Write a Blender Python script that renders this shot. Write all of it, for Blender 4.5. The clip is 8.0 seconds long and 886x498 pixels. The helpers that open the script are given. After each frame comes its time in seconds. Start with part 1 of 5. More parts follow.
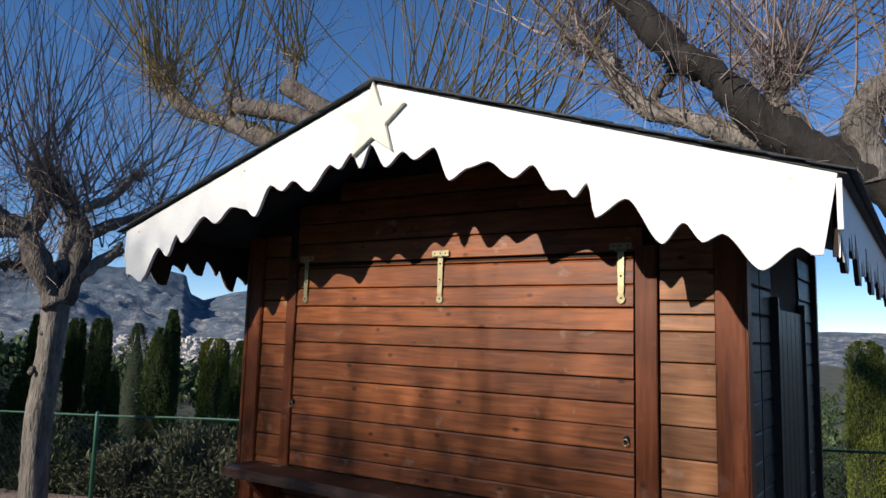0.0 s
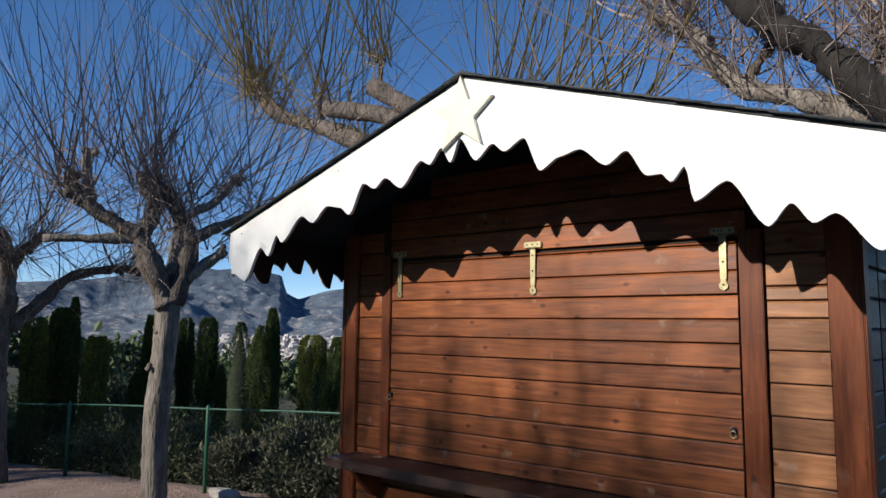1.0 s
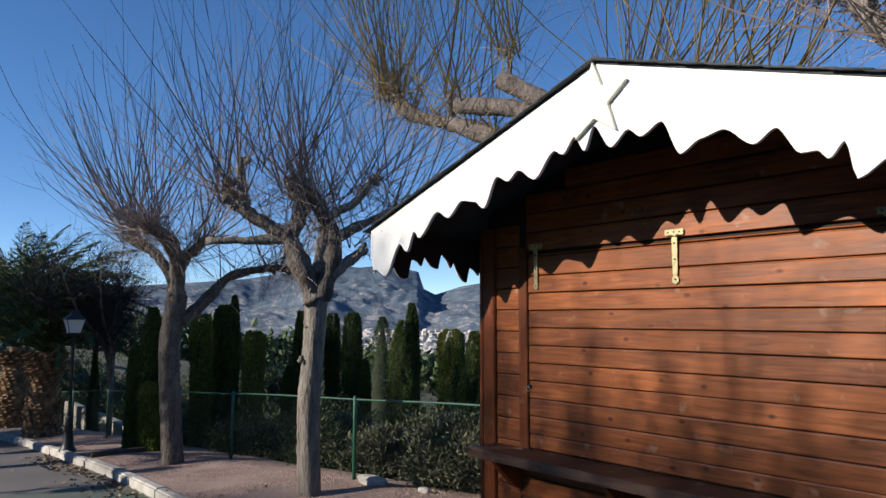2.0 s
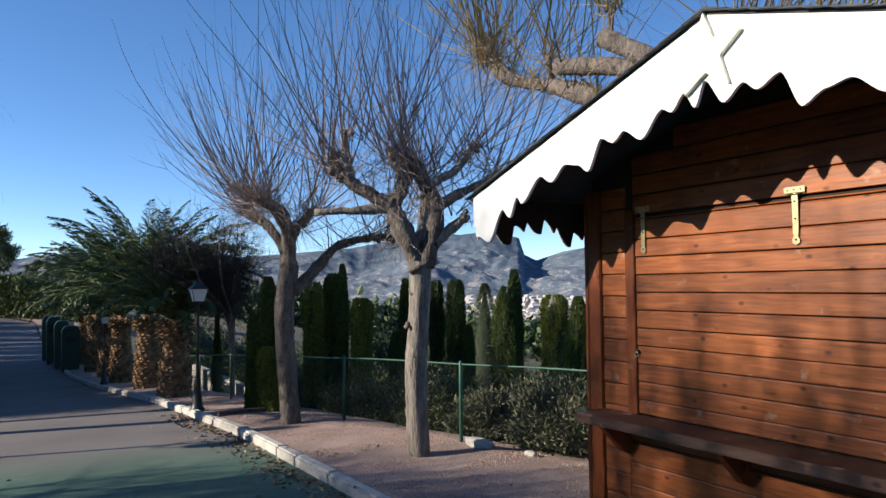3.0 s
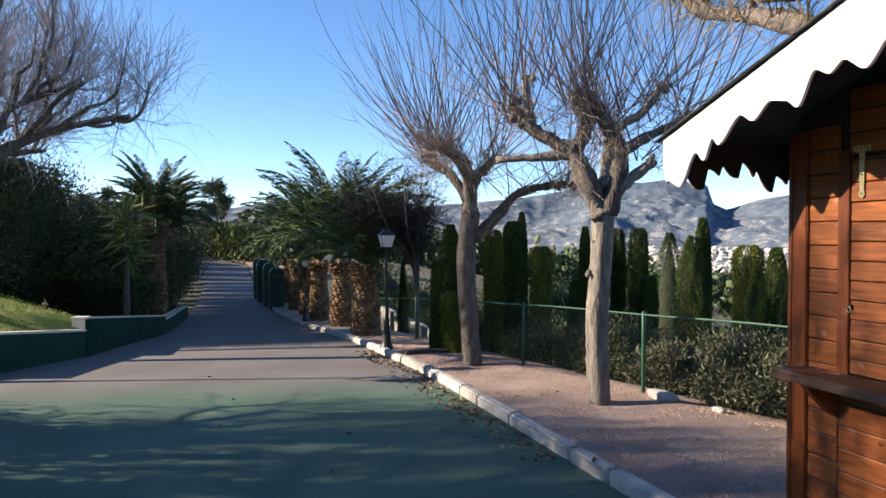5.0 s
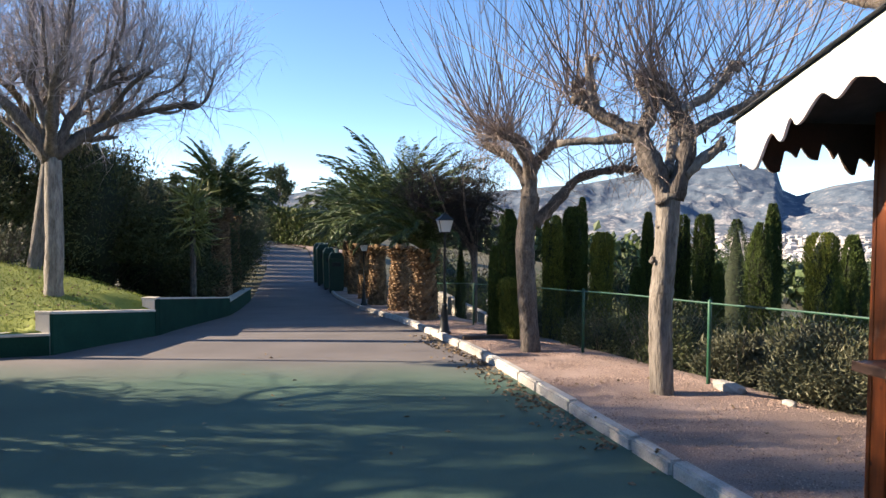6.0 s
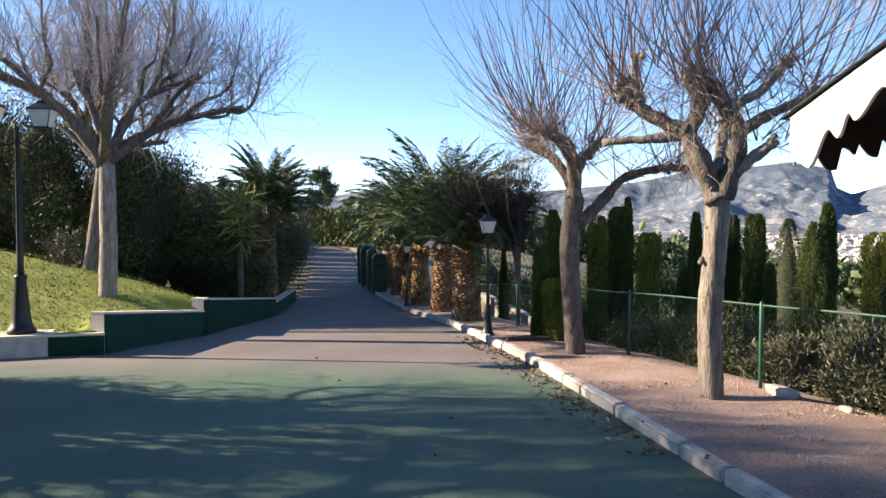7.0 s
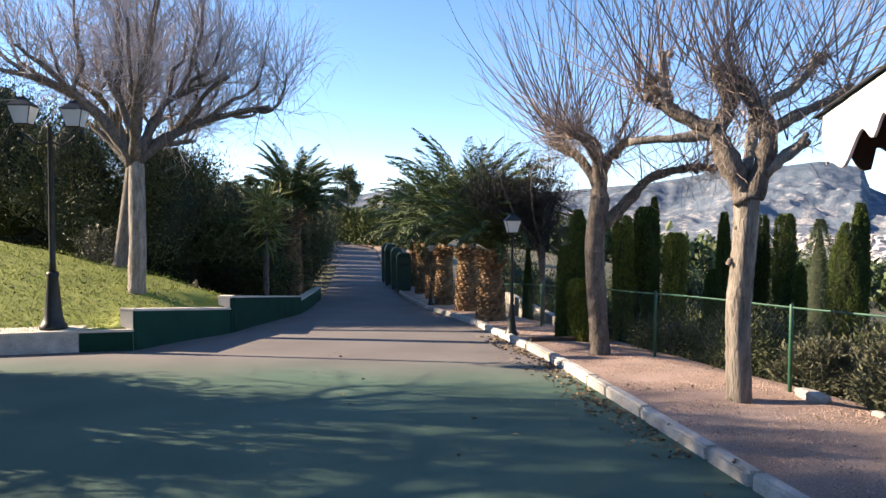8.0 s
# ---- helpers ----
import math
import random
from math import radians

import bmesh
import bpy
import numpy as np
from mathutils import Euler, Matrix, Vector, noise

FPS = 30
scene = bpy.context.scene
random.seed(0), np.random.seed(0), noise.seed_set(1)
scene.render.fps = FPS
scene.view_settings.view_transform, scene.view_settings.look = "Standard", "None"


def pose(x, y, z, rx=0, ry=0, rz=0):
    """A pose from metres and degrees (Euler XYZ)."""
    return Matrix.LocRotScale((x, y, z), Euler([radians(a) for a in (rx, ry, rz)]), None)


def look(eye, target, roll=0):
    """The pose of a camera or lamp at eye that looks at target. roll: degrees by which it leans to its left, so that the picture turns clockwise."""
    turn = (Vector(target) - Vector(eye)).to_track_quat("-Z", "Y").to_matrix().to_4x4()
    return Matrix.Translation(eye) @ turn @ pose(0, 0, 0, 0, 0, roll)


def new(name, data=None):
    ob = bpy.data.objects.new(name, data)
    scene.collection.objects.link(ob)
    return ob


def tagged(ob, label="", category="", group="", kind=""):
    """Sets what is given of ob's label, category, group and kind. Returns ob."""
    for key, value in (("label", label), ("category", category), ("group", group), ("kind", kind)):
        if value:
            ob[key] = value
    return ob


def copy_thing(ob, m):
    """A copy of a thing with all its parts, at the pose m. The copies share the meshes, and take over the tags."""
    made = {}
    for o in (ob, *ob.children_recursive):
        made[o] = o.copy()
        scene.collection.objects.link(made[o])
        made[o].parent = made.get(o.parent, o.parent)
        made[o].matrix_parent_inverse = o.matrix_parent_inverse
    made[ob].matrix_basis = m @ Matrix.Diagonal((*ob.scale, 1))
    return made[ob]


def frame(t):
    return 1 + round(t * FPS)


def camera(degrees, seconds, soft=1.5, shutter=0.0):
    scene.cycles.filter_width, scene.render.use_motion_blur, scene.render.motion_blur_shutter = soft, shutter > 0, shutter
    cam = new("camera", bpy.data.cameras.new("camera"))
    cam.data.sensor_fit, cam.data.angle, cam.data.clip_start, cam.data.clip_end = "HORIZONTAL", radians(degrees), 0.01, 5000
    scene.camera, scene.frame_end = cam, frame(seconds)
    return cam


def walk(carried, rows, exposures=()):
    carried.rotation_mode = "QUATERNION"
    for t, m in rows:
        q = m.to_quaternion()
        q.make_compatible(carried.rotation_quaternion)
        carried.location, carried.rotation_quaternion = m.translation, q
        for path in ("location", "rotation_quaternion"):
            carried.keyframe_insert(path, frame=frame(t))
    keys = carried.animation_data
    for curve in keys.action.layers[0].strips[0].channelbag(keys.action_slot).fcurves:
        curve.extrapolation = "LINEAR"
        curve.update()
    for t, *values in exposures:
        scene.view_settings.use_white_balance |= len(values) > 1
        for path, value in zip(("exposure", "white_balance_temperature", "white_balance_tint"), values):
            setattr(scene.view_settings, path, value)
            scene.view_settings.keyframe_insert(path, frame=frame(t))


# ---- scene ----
cam = camera(65.4, 8.0)
PATH = [
    (0, (3.208, -3.397, 1.851), (2.164, -1.707, 2.089), 1.6),
    (0.5, (3.203, -3.402, 1.845), (2.072, -1.77, 2.076), 1.2),
    (1, (3.19, -3.422, 1.837), (1.941, -1.876, 2.055), 0.6),
    (1.5, (3.194, -3.431, 1.829), (1.818, -1.994, 2.038), 0.2),
    (2, (3.195, -3.439, 1.825), (1.67, -2.162, 2.024), 0.1),
    (3.5, (3.195, -3.475, 1.821), (1.432, -2.533, 1.88), -0.8),
    (4, (3.18, -3.479, 1.812), (1.356, -2.659, 1.84), -0.7),
    (4.5, (3.174, -3.485, 1.803), (1.309, -2.765, 1.782), -0.2),
    (5, (3.195, -3.509, 1.8), (1.282, -2.925, 1.759), 0.0),
    (6.5, (3.112, -3.514, 1.782), (1.147, -3.148, 1.693), 0.2),
    (7, (3.113, -3.517, 1.788), (1.138, -3.215, 1.708), 0.0),
    (7.5, (3.134, -3.518, 1.787), (1.155, -3.242, 1.7), 0.2),
    (8, (3.103, -3.518, 1.793), (1.118, -3.285, 1.71), 0.2),
]
walk(cam, [(t, look(eye, target, roll)) for t, eye, target, roll in PATH],
     [(0, 0.22, 6500, 10), (1.0, 0.27, 6500, 10), (2.0, 0.5, 6600, 10), (3.5, 1.06, 7000, 11), (5.0, 1.4, 7500, 13), (6.5, 1.74, 8150, 15), (8.0, 1.8, 8250, 16)])

# ---- world, sun ----
LIGHT = Vector((0.225, 0.70, -0.335)).normalized()      # the way the sunlight travels
EL = math.asin(-LIGHT.z)
AZ = math.atan2(-LIGHT.x, -LIGHT.y)                     # clockwise from +y
world = bpy.data.worlds.new("world")
scene.world = world
world.use_nodes = True
wn = world.node_tree.nodes
sky = wn.new("ShaderNodeTexSky")
sky.sky_type, sky.sun_disc = "NISHITA", False
sky.sun_elevation, sky.sun_rotation = EL, AZ
sky.altitude, sky.air_density, sky.dust_density, sky.ozone_density = 2000, 0.70, 0.0, 2.3
wn["Background"].inputs["Strength"].default_value = 0.147
tone = wn.new("ShaderNodeHueSaturation")
tone.inputs["Hue"].default_value, tone.inputs["Saturation"].default_value = 0.504, 1.25
haze = wn.new("ShaderNodeGamma")
haze.inputs["Gamma"].default_value = 0.88
world.node_tree.links.new(sky.outputs[0], haze.inputs["Color"])
world.node_tree.links.new(haze.outputs[0], tone.inputs["Color"])
world.node_tree.links.new(tone.outputs[0], wn["Background"].inputs["Color"])
sun = new("sun", bpy.data.lights.new("sun", "SUN"))
sun.data.energy, sun.data.angle, sun.data.color = 4.3, radians(0.53), (1.0, 0.93, 0.82)
sun.matrix_world = look((0, 0, 0), LIGHT)

# ---- materials ----
def noded(name):
    m = bpy.data.materials.new(name)
    m.use_nodes = True
    n, l = m.node_tree.nodes, m.node_tree.links
    return m, n, l, n["Principled BSDF"]


def ramp_of(n, stops):
    r = n.new("ShaderNodeValToRGB")
    e = r.color_ramp.elements
    while len(e) < len(stops):
        e.new(0.5)
    for k, (p, c) in zip(e, stops):
        k.position, k.color = p, (*c, 1)
    return r


def surface(name, dark, light, scale=4.0, rough=0.8, bump=0.3, grain=40.0, stretch=(1, 1, 1), metal=0.0, spread=0.25, leafy=False, spec=0.5, far=0.01):
    """Two scales of noise between two colours, a random shade for each piece or island, and a fine relief."""
    m, n, l, b = noded(name)
    tc = n.new("ShaderNodeTexCoord")
    mp = n.new("ShaderNodeMapping")
    mp.inputs["Scale"].default_value = stretch
    l.new(tc.outputs["Object"], mp.inputs["Vector"])
    big, fine = n.new("ShaderNodeTexNoise"), n.new("ShaderNodeTexNoise")
    big.inputs["Scale"].default_value, fine.inputs["Scale"].default_value = scale, grain
    big.inputs["Detail"].default_value, fine.inputs["Detail"].default_value = 5, 4
    for t in (big, fine):
        l.new(mp.outputs[0], t.inputs["Vector"])
    add = n.new("ShaderNodeMix")
    add.data_type = "FLOAT"
    add.inputs[0].default_value = 0.4
    l.new(big.outputs[0], add.inputs[2])
    l.new(fine.outputs[0], add.inputs[3])
    r = ramp_of(n, [(0.32, dark), (0.68, light)])
    l.new(add.outputs[0], r.inputs[0])
    info = n.new("ShaderNodeNewGeometry" if leafy else "ShaderNodeObjectInfo")
    hsv = n.new("ShaderNodeHueSaturation")
    mr = n.new("ShaderNodeMapRange")
    mr.inputs["To Min"].default_value, mr.inputs["To Max"].default_value = 1 - spread, 1 + spread
    l.new(info.outputs["Random Per Island" if leafy else "Random"], mr.inputs[0])
    l.new(mr.outputs[0], hsv.inputs["Value"])
    l.new(r.outputs[0], hsv.inputs["Color"])
    l.new(hsv.outputs[0], b.inputs["Base Color"])
    b.inputs["Roughness"].default_value, b.inputs["Metallic"].default_value = rough, metal
    b.inputs["Specular IOR Level"].default_value = 0.22 if leafy else spec
    if bump:
        bp = n.new("ShaderNodeBump")
        bp.inputs["Strength"].default_value, bp.inputs["Distance"].default_value = bump, far
        l.new(add.outputs[0], bp.inputs["Height"])
        l.new(bp.outputs[0], b.inputs["Normal"])
    return m


def wood(name, dark, light, rough, along="x", scuff=0.5):
    """Stained boards: long grain, knots, scuffs and a shade of its own for each board."""
    m, n, l, b = noded(name)
    tc, info = n.new("ShaderNodeTexCoord"), n.new("ShaderNodeObjectInfo")
    off = n.new("ShaderNodeVectorMath")
    off.operation = "MULTIPLY_ADD"
    l.new(info.outputs["Random"], off.inputs[0])
    off.inputs[1].default_value = (37, 11, 23)
    l.new(tc.outputs["Object"], off.inputs[2])
    mp = n.new("ShaderNodeMapping")
    mp.inputs["Scale"].default_value = (1.2, 14, 14) if along == "x" else (14, 14, 1.2)
    l.new(off.outputs[0], mp.inputs["Vector"])
    g = n.new("ShaderNodeTexNoise")
    g.inputs["Scale"].default_value, g.inputs["Detail"].default_value, g.inputs["Distortion"].default_value = 3.0, 8, 0.8
    l.new(mp.outputs[0], g.inputs["Vector"])
    patch = n.new("ShaderNodeTexNoise")
    patch.inputs["Scale"].default_value, patch.inputs["Detail"].default_value = 2.2, 3
    l.new(off.outputs[0], patch.inputs["Vector"])
    mix = n.new("ShaderNodeMix")
    mix.data_type = "FLOAT"
    mix.inputs[0].default_value = 0.45
    l.new(g.outputs[0], mix.inputs[2])
    l.new(patch.outputs[0], mix.inputs[3])
    r = ramp_of(n, [(0.33, dark), (0.52, tuple(0.5 * (a + c) for a, c in zip(dark, light))), (0.68, light)])
    l.new(mix.outputs[0], r.inputs[0])
    vor = n.new("ShaderNodeTexVoronoi")          # knots
    vor.inputs["Scale"].default_value = 5.0
    mk = n.new("ShaderNodeMapping")
    mk.inputs["Scale"].default_value = (1, 1.6, 1.6) if along == "x" else (1.6, 1.6, 1)
    l.new(off.outputs[0], mk.inputs["Vector"])
    l.new(mk.outputs[0], vor.inputs["Vector"])
    kr = ramp_of(n, [(0.05, (0.10, 0.07, 0.06)), (0.10, (0.75, 0.7, 0.7)), (0.15, (1.15, 1.1, 1.0)), (0.22, (1, 1, 1))])
    l.new(vor.outputs["Distance"], kr.inputs[0])
    km = n.new("ShaderNodeMix")
    km.data_type, km.blend_type = "RGBA", "MULTIPLY"
    km.inputs[0].default_value = 0.8
    l.new(r.outputs[0], km.inputs[6])
    l.new(kr.outputs[0], km.inputs[7])
    sc = n.new("ShaderNodeTexNoise")             # pale scuffs
    sc.inputs["Scale"].default_value, sc.inputs["Detail"].default_value = 9, 6
    l.new(off.outputs[0], sc.inputs["Vector"])
    sr = ramp_of(n, [(0.64, (0, 0, 0)), (0.72, (scuff, scuff, scuff))])
    l.new(sc.outputs[0], sr.inputs[0])
    sm = n.new("ShaderNodeMix")
    sm.data_type = "RGBA"
    l.new(sr.outputs[0], sm.inputs[0])
    l.new(km.outputs[2], sm.inputs[6])
    sm.inputs[7].default_value = (0.42, 0.30, 0.22, 1)
    hsv, mr = n.new("ShaderNodeHueSaturation"), n.new("ShaderNodeMapRange")
    mr.inputs["To Min"].default_value, mr.inputs["To Max"].default_value = 0.78, 1.2
    l.new(info.outputs["Random"], mr.inputs[0])
    l.new(mr.outputs[0], hsv.inputs["Value"])
    l.new(sm.outputs[2], hsv.inputs["Color"])
    l.new(hsv.outputs[0], b.inputs["Base Color"])
    b.inputs["Specular IOR Level"].default_value = 0.35
    rr = n.new("ShaderNodeMapRange")
    rr.inputs["To Min"].default_value, rr.inputs["To Max"].default_value = rough - 0.12, rough + 0.18
    l.new(g.outputs[0], rr.inputs[0])
    l.new(rr.outputs[0], b.inputs["Roughness"])
    bp = n.new("ShaderNodeBump")
    bp.inputs["Strength"].default_value, bp.inputs["Distance"].default_value = 0.35, 0.004
    l.new(mix.outputs[0], bp.inputs["Height"])
    l.new(bp.outputs[0], b.inputs["Normal"])
    return m


M_PLANK = wood("stained_plank", (0.095, 0.023, 0.0055), (0.37, 0.108, 0.026), 0.42, "x", 0.35)
M_PALEPLANK = wood("worn_plank", (0.15, 0.052, 0.018), (0.45, 0.20, 0.085), 0.42, "x", 0.4)
# near-black copy of the hut wood: the sunless side's shade as colour
M_SIDE_SHADE = wood("shaded_side_board", (0.008, 0.007, 0.007), (0.028, 0.023, 0.022), 0.4, "x", 0.04)
M_POST = wood("stained_post", (0.085, 0.018, 0.004), (0.24, 0.058, 0.012), 0.45, "z", 0.15)
M_SHELF = wood("worn_shelf", (0.035, 0.014, 0.008), (0.12, 0.05, 0.028), 0.5, "x", 0.9)
M_LIP = wood("chipped_shelf_edge", (0.04, 0.018, 0.011), (0.17, 0.095, 0.07), 0.5, "x", 1.0)
M_BACK = surface("dark_backing", (0.014, 0.007, 0.004), (0.04, 0.017, 0.009), 3, 0.8, 0.2)
M_WHITE = surface("white_paint", (0.76, 0.75, 0.72), (0.86, 0.85, 0.83), 1.5, 0.55, 0.08, 60, spread=0.02)
M_STAR = surface("cream_paint", (0.74, 0.69, 0.54), (0.82, 0.78, 0.63), 3, 0.5, 0.1, 60, spread=0.02)
M_ROOF = surface("slate_grey_felt", (0.025, 0.028, 0.032), (0.075, 0.08, 0.088), 6, 0.9, 0.5, 120)
M_BRASS = surface("zinc_plated_steel", (0.28, 0.235, 0.12), (0.50, 0.44, 0.27), 30, 0.38, 0.1, 90, metal=0.85)
M_DARKMETAL = surface("dark_iron", (0.012, 0.014, 0.014), (0.03, 0.034, 0.034), 8, 0.45, 0.2, 60, metal=0.3)
M_BARK = surface("grey_bark", (0.08, 0.066, 0.054), (0.35, 0.305, 0.26), 6, 0.92, 1.0, 22, (3.2, 3.2, 0.6), far=0.06)
M_BARKD = surface("dark_bark", (0.045, 0.036, 0.031), (0.22, 0.18, 0.15), 6, 0.92, 1.0, 24, (2.4, 2.4, 0.9), far=0.05)
# shaded copy of the bark: the shade is put into the colour
M_BARKSHADE = surface("shaded_bark", (0.011, 0.009, 0.008), (0.038, 0.031, 0.026), 5, 0.92, 0.9, 26, (2, 2, 0.8), far=0.03)
M_GOLD = surface("golden_leaf", (0.16, 0.12, 0.015), (0.42, 0.33, 0.05), 1.6, 0.7, 0, 14, leafy=True, spread=0.4)
M_CUT = surface("sawn_wood", (0.20, 0.14, 0.09), (0.36, 0.27, 0.18), 12, 0.85, 0.3, 60)
M_SHOOT = surface("brown_shoots", (0.16, 0.12, 0.105), (0.38, 0.30, 0.255), 2, 0.7, 0, 8, leafy=True, spread=0.45)
M_YELLOW = surface("ochre_shoots", (0.16, 0.115, 0.05), (0.40, 0.29, 0.11), 2, 0.6, 0, 8, leafy=True, spread=0.45)
M_TWIG = surface("grey_twigs", (0.26, 0.22, 0.22), (0.52, 0.46, 0.45), 2, 0.7, 0, 8, leafy=True, spread=0.4)
M_CYP = surface("cypress_leaf", (0.02, 0.04, 0.01), (0.09, 0.125, 0.03), 1.6, 0.7, 0, 14, leafy=True, spread=0.5)
# golden conifers, and green cypresses whose sunlight is put into the leaf colour
M_CYPG = surface("golden_sunlit_cypress_leaf", (0.045, 0.068, 0.012), (0.19, 0.21, 0.042), 1.6, 0.7, 0, 14, leafy=True, spread=0.5)
# near-black filler bodies: the shade inside crowns is put into their colour
M_INNERSHADE = surface("inner_shade", (0.010, 0.016, 0.008), (0.025, 0.034, 0.014), 3, 0.9, 0)
M_LEAF = surface("shrub_leaf", (0.02, 0.038, 0.014), (0.085, 0.115, 0.045), 1.2, 0.55, 0, 12, leafy=True, spread=0.5)
M_DARKLEAF = surface("dark_shrub_leaf", (0.03, 0.042, 0.018), (0.105, 0.12, 0.05), 1.2, 0.6, 0, 12, leafy=True, spread=0.5)
M_OLEANDER = surface("dusty_oleander_leaf", (0.035, 0.042, 0.025), (0.17, 0.165, 0.10), 1.2, 0.5, 0, 12, leafy=True, spread=0.5)
M_HEDGE = surface("sunlit_hedge_leaf", (0.05, 0.07, 0.015), (0.15, 0.17, 0.045), 1.2, 0.6, 0, 12, leafy=True, spread=0.4)
M_PALM = surface("palm_leaflet", (0.032, 0.056, 0.02), (0.115, 0.15, 0.055), 1.5, 0.45, 0, 12, leafy=True, spread=0.45)
M_PALMDRY = surface("palm_boot", (0.09, 0.055, 0.032), (0.36, 0.235, 0.135), 4, 0.9, 0.6, 30, leafy=True, spread=0.35, far=0.02)
M_YUCCA = surface("yucca_leaf", (0.09, 0.11, 0.025), (0.30, 0.30, 0.10), 1.5, 0.5, 0, 12, leafy=True, spread=0.4)
M_GRASS = surface("lawn", (0.14, 0.175, 0.026), (0.33, 0.36, 0.075), 0.9, 0.9, 0.8, 55, far=0.03)
M_BLADE = surface("grass_blade", (0.14, 0.18, 0.026), (0.36, 0.39, 0.085), 1.2, 0.8, 0, 20, leafy=True, spread=0.4)
# dark end of the noise lowered to stand in for tree dapple shade
M_GRAVEL = surface("red_gravel", (0.10, 0.062, 0.050), (0.40, 0.29, 0.24), 0.8, 0.95, 1.0, 75, far=0.02)
M_PEBBLE = surface("gravel_stone", (0.15, 0.095, 0.076), (0.44, 0.32, 0.265), 3, 0.9, 0, 40, leafy=True, spread=0.45)
M_KERB = surface("weathered_concrete", (0.26, 0.24, 0.215), (0.56, 0.52, 0.47), 5, 0.9, 0.5, 60, spread=0.12)
M_CAP = surface("pale_stone_cap", (0.48, 0.43, 0.36), (0.68, 0.62, 0.53), 3, 0.85, 0.3, 50, spread=0.06)
M_GREENWALL = surface("green_wall_paint", (0.006, 0.034, 0.024), (0.012, 0.058, 0.040), 2, 0.9, 0.3, 40, spec=0.08)
M_FENCE = surface("green_fence_paint", (0.010, 0.06, 0.035), (0.022, 0.115, 0.065), 6, 0.45, 0.1, 40)
M_WIRE = surface("green_wire", (0.012, 0.03, 0.022), (0.03, 0.06, 0.045), 6, 0.5, 0, 40)
M_LITTER = surface("fallen_leaf", (0.10, 0.068, 0.042), (0.30, 0.22, 0.14), 3, 0.85, 0, 30, leafy=True, spread=0.5)
M_TIMBER = surface("old_timber", (0.04, 0.025, 0.018), (0.12, 0.08, 0.055), 4, 0.9, 0.5, 40, (1, 6, 6))
M_BIN = surface("green_plastic", (0.006, 0.03, 0.018), (0.012, 0.05, 0.03), 4, 0.5, 0.05, 40)
M_HOUSE = surface("whitewashed_houses", (0.32, 0.29, 0.27), (0.62, 0.57, 0.52), 0.01, 0.9, 0, 0.1, leafy=True, spread=0.3)
M_FIELD = surface("dry_ground", (0.035, 0.045, 0.02), (0.15, 0.125, 0.075), 0.05, 0.95, 0.6, 1.3, far=0.2)


def road_material():
    m, n, l, b = noded("asphalt_part_green")
    tc = n.new("ShaderNodeTexCoord")
    fine, big, edge = (n.new("ShaderNodeTexNoise") for _ in range(3))
    for t, s, d in ((fine, 110, 4), (big, 0.7, 5), (edge, 0.55, 6)):
        t.inputs["Scale"].default_value, t.inputs["Detail"].default_value = s, d
        l.new(tc.outputs["Object"], t.inputs["Vector"])
    sep = n.new("ShaderNodeSeparateXYZ")
    l.new(tc.outputs["Object"], sep.inputs[0])
    mr = n.new("ShaderNodeMapRange")              # the green coat ends across the road
    mr.inputs["From Min"].default_value, mr.inputs["From Max"].default_value = -6.9, -5.2
    slant = n.new("ShaderNodeMath")
    slant.operation = "MULTIPLY_ADD"
    l.new(sep.outputs["Y"], slant.inputs[0])
    slant.inputs[1].default_value = -0.22
    l.new(sep.outputs["X"], slant.inputs[2])
    sh = n.new("ShaderNodeMath")
    sh.operation = "MULTIPLY_ADD"
    l.new(edge.outputs[0], sh.inputs[0])
    sh.inputs[1].default_value = 1.6
    l.new(slant.outputs[0], sh.inputs[2])
    sub = n.new("ShaderNodeMath")
    sub.inputs[1].default_value = -1.5
    l.new(sh.outputs[0], sub.inputs[0])
    l.new(sub.outputs[0], mr.inputs[0])
    grey = ramp_of(n, [(0.3, (0.09, 0.078, 0.074)), (0.7, (0.19, 0.168, 0.158))])
    green = ramp_of(n, [(0.3, (0.030, 0.072, 0.050)), (0.7, (0.082, 0.155, 0.105))])
    mixn = n.new("ShaderNodeMix")
    mixn.data_type = "FLOAT"
    mixn.inputs[0].default_value = 0.5
    l.new(big.outputs[0], mixn.inputs[2])
    l.new(fine.outputs[0], mixn.inputs[3])
    l.new(mixn.outputs[0], grey.inputs[0])
    l.new(mixn.outputs[0], green.inputs[0])
    mix = n.new("ShaderNodeMix")
    mix.data_type = "RGBA"
    l.new(mr.outputs[0], mix.inputs[0])
    l.new(grey.outputs[0], mix.inputs[6])
    l.new(green.outputs[0], mix.inputs[7])
    l.new(mix.outputs[2], b.inputs["Base Color"])
    b.inputs["Roughness"].default_value = 0.85
    bp = n.new("ShaderNodeBump")
    bp.inputs["Strength"].default_value, bp.inputs["Distance"].default_value = 0.5, 0.006
    l.new(fine.outputs[0], bp.inputs["Height"])
    l.new(bp.outputs[0], b.inputs["Normal"])
    return m


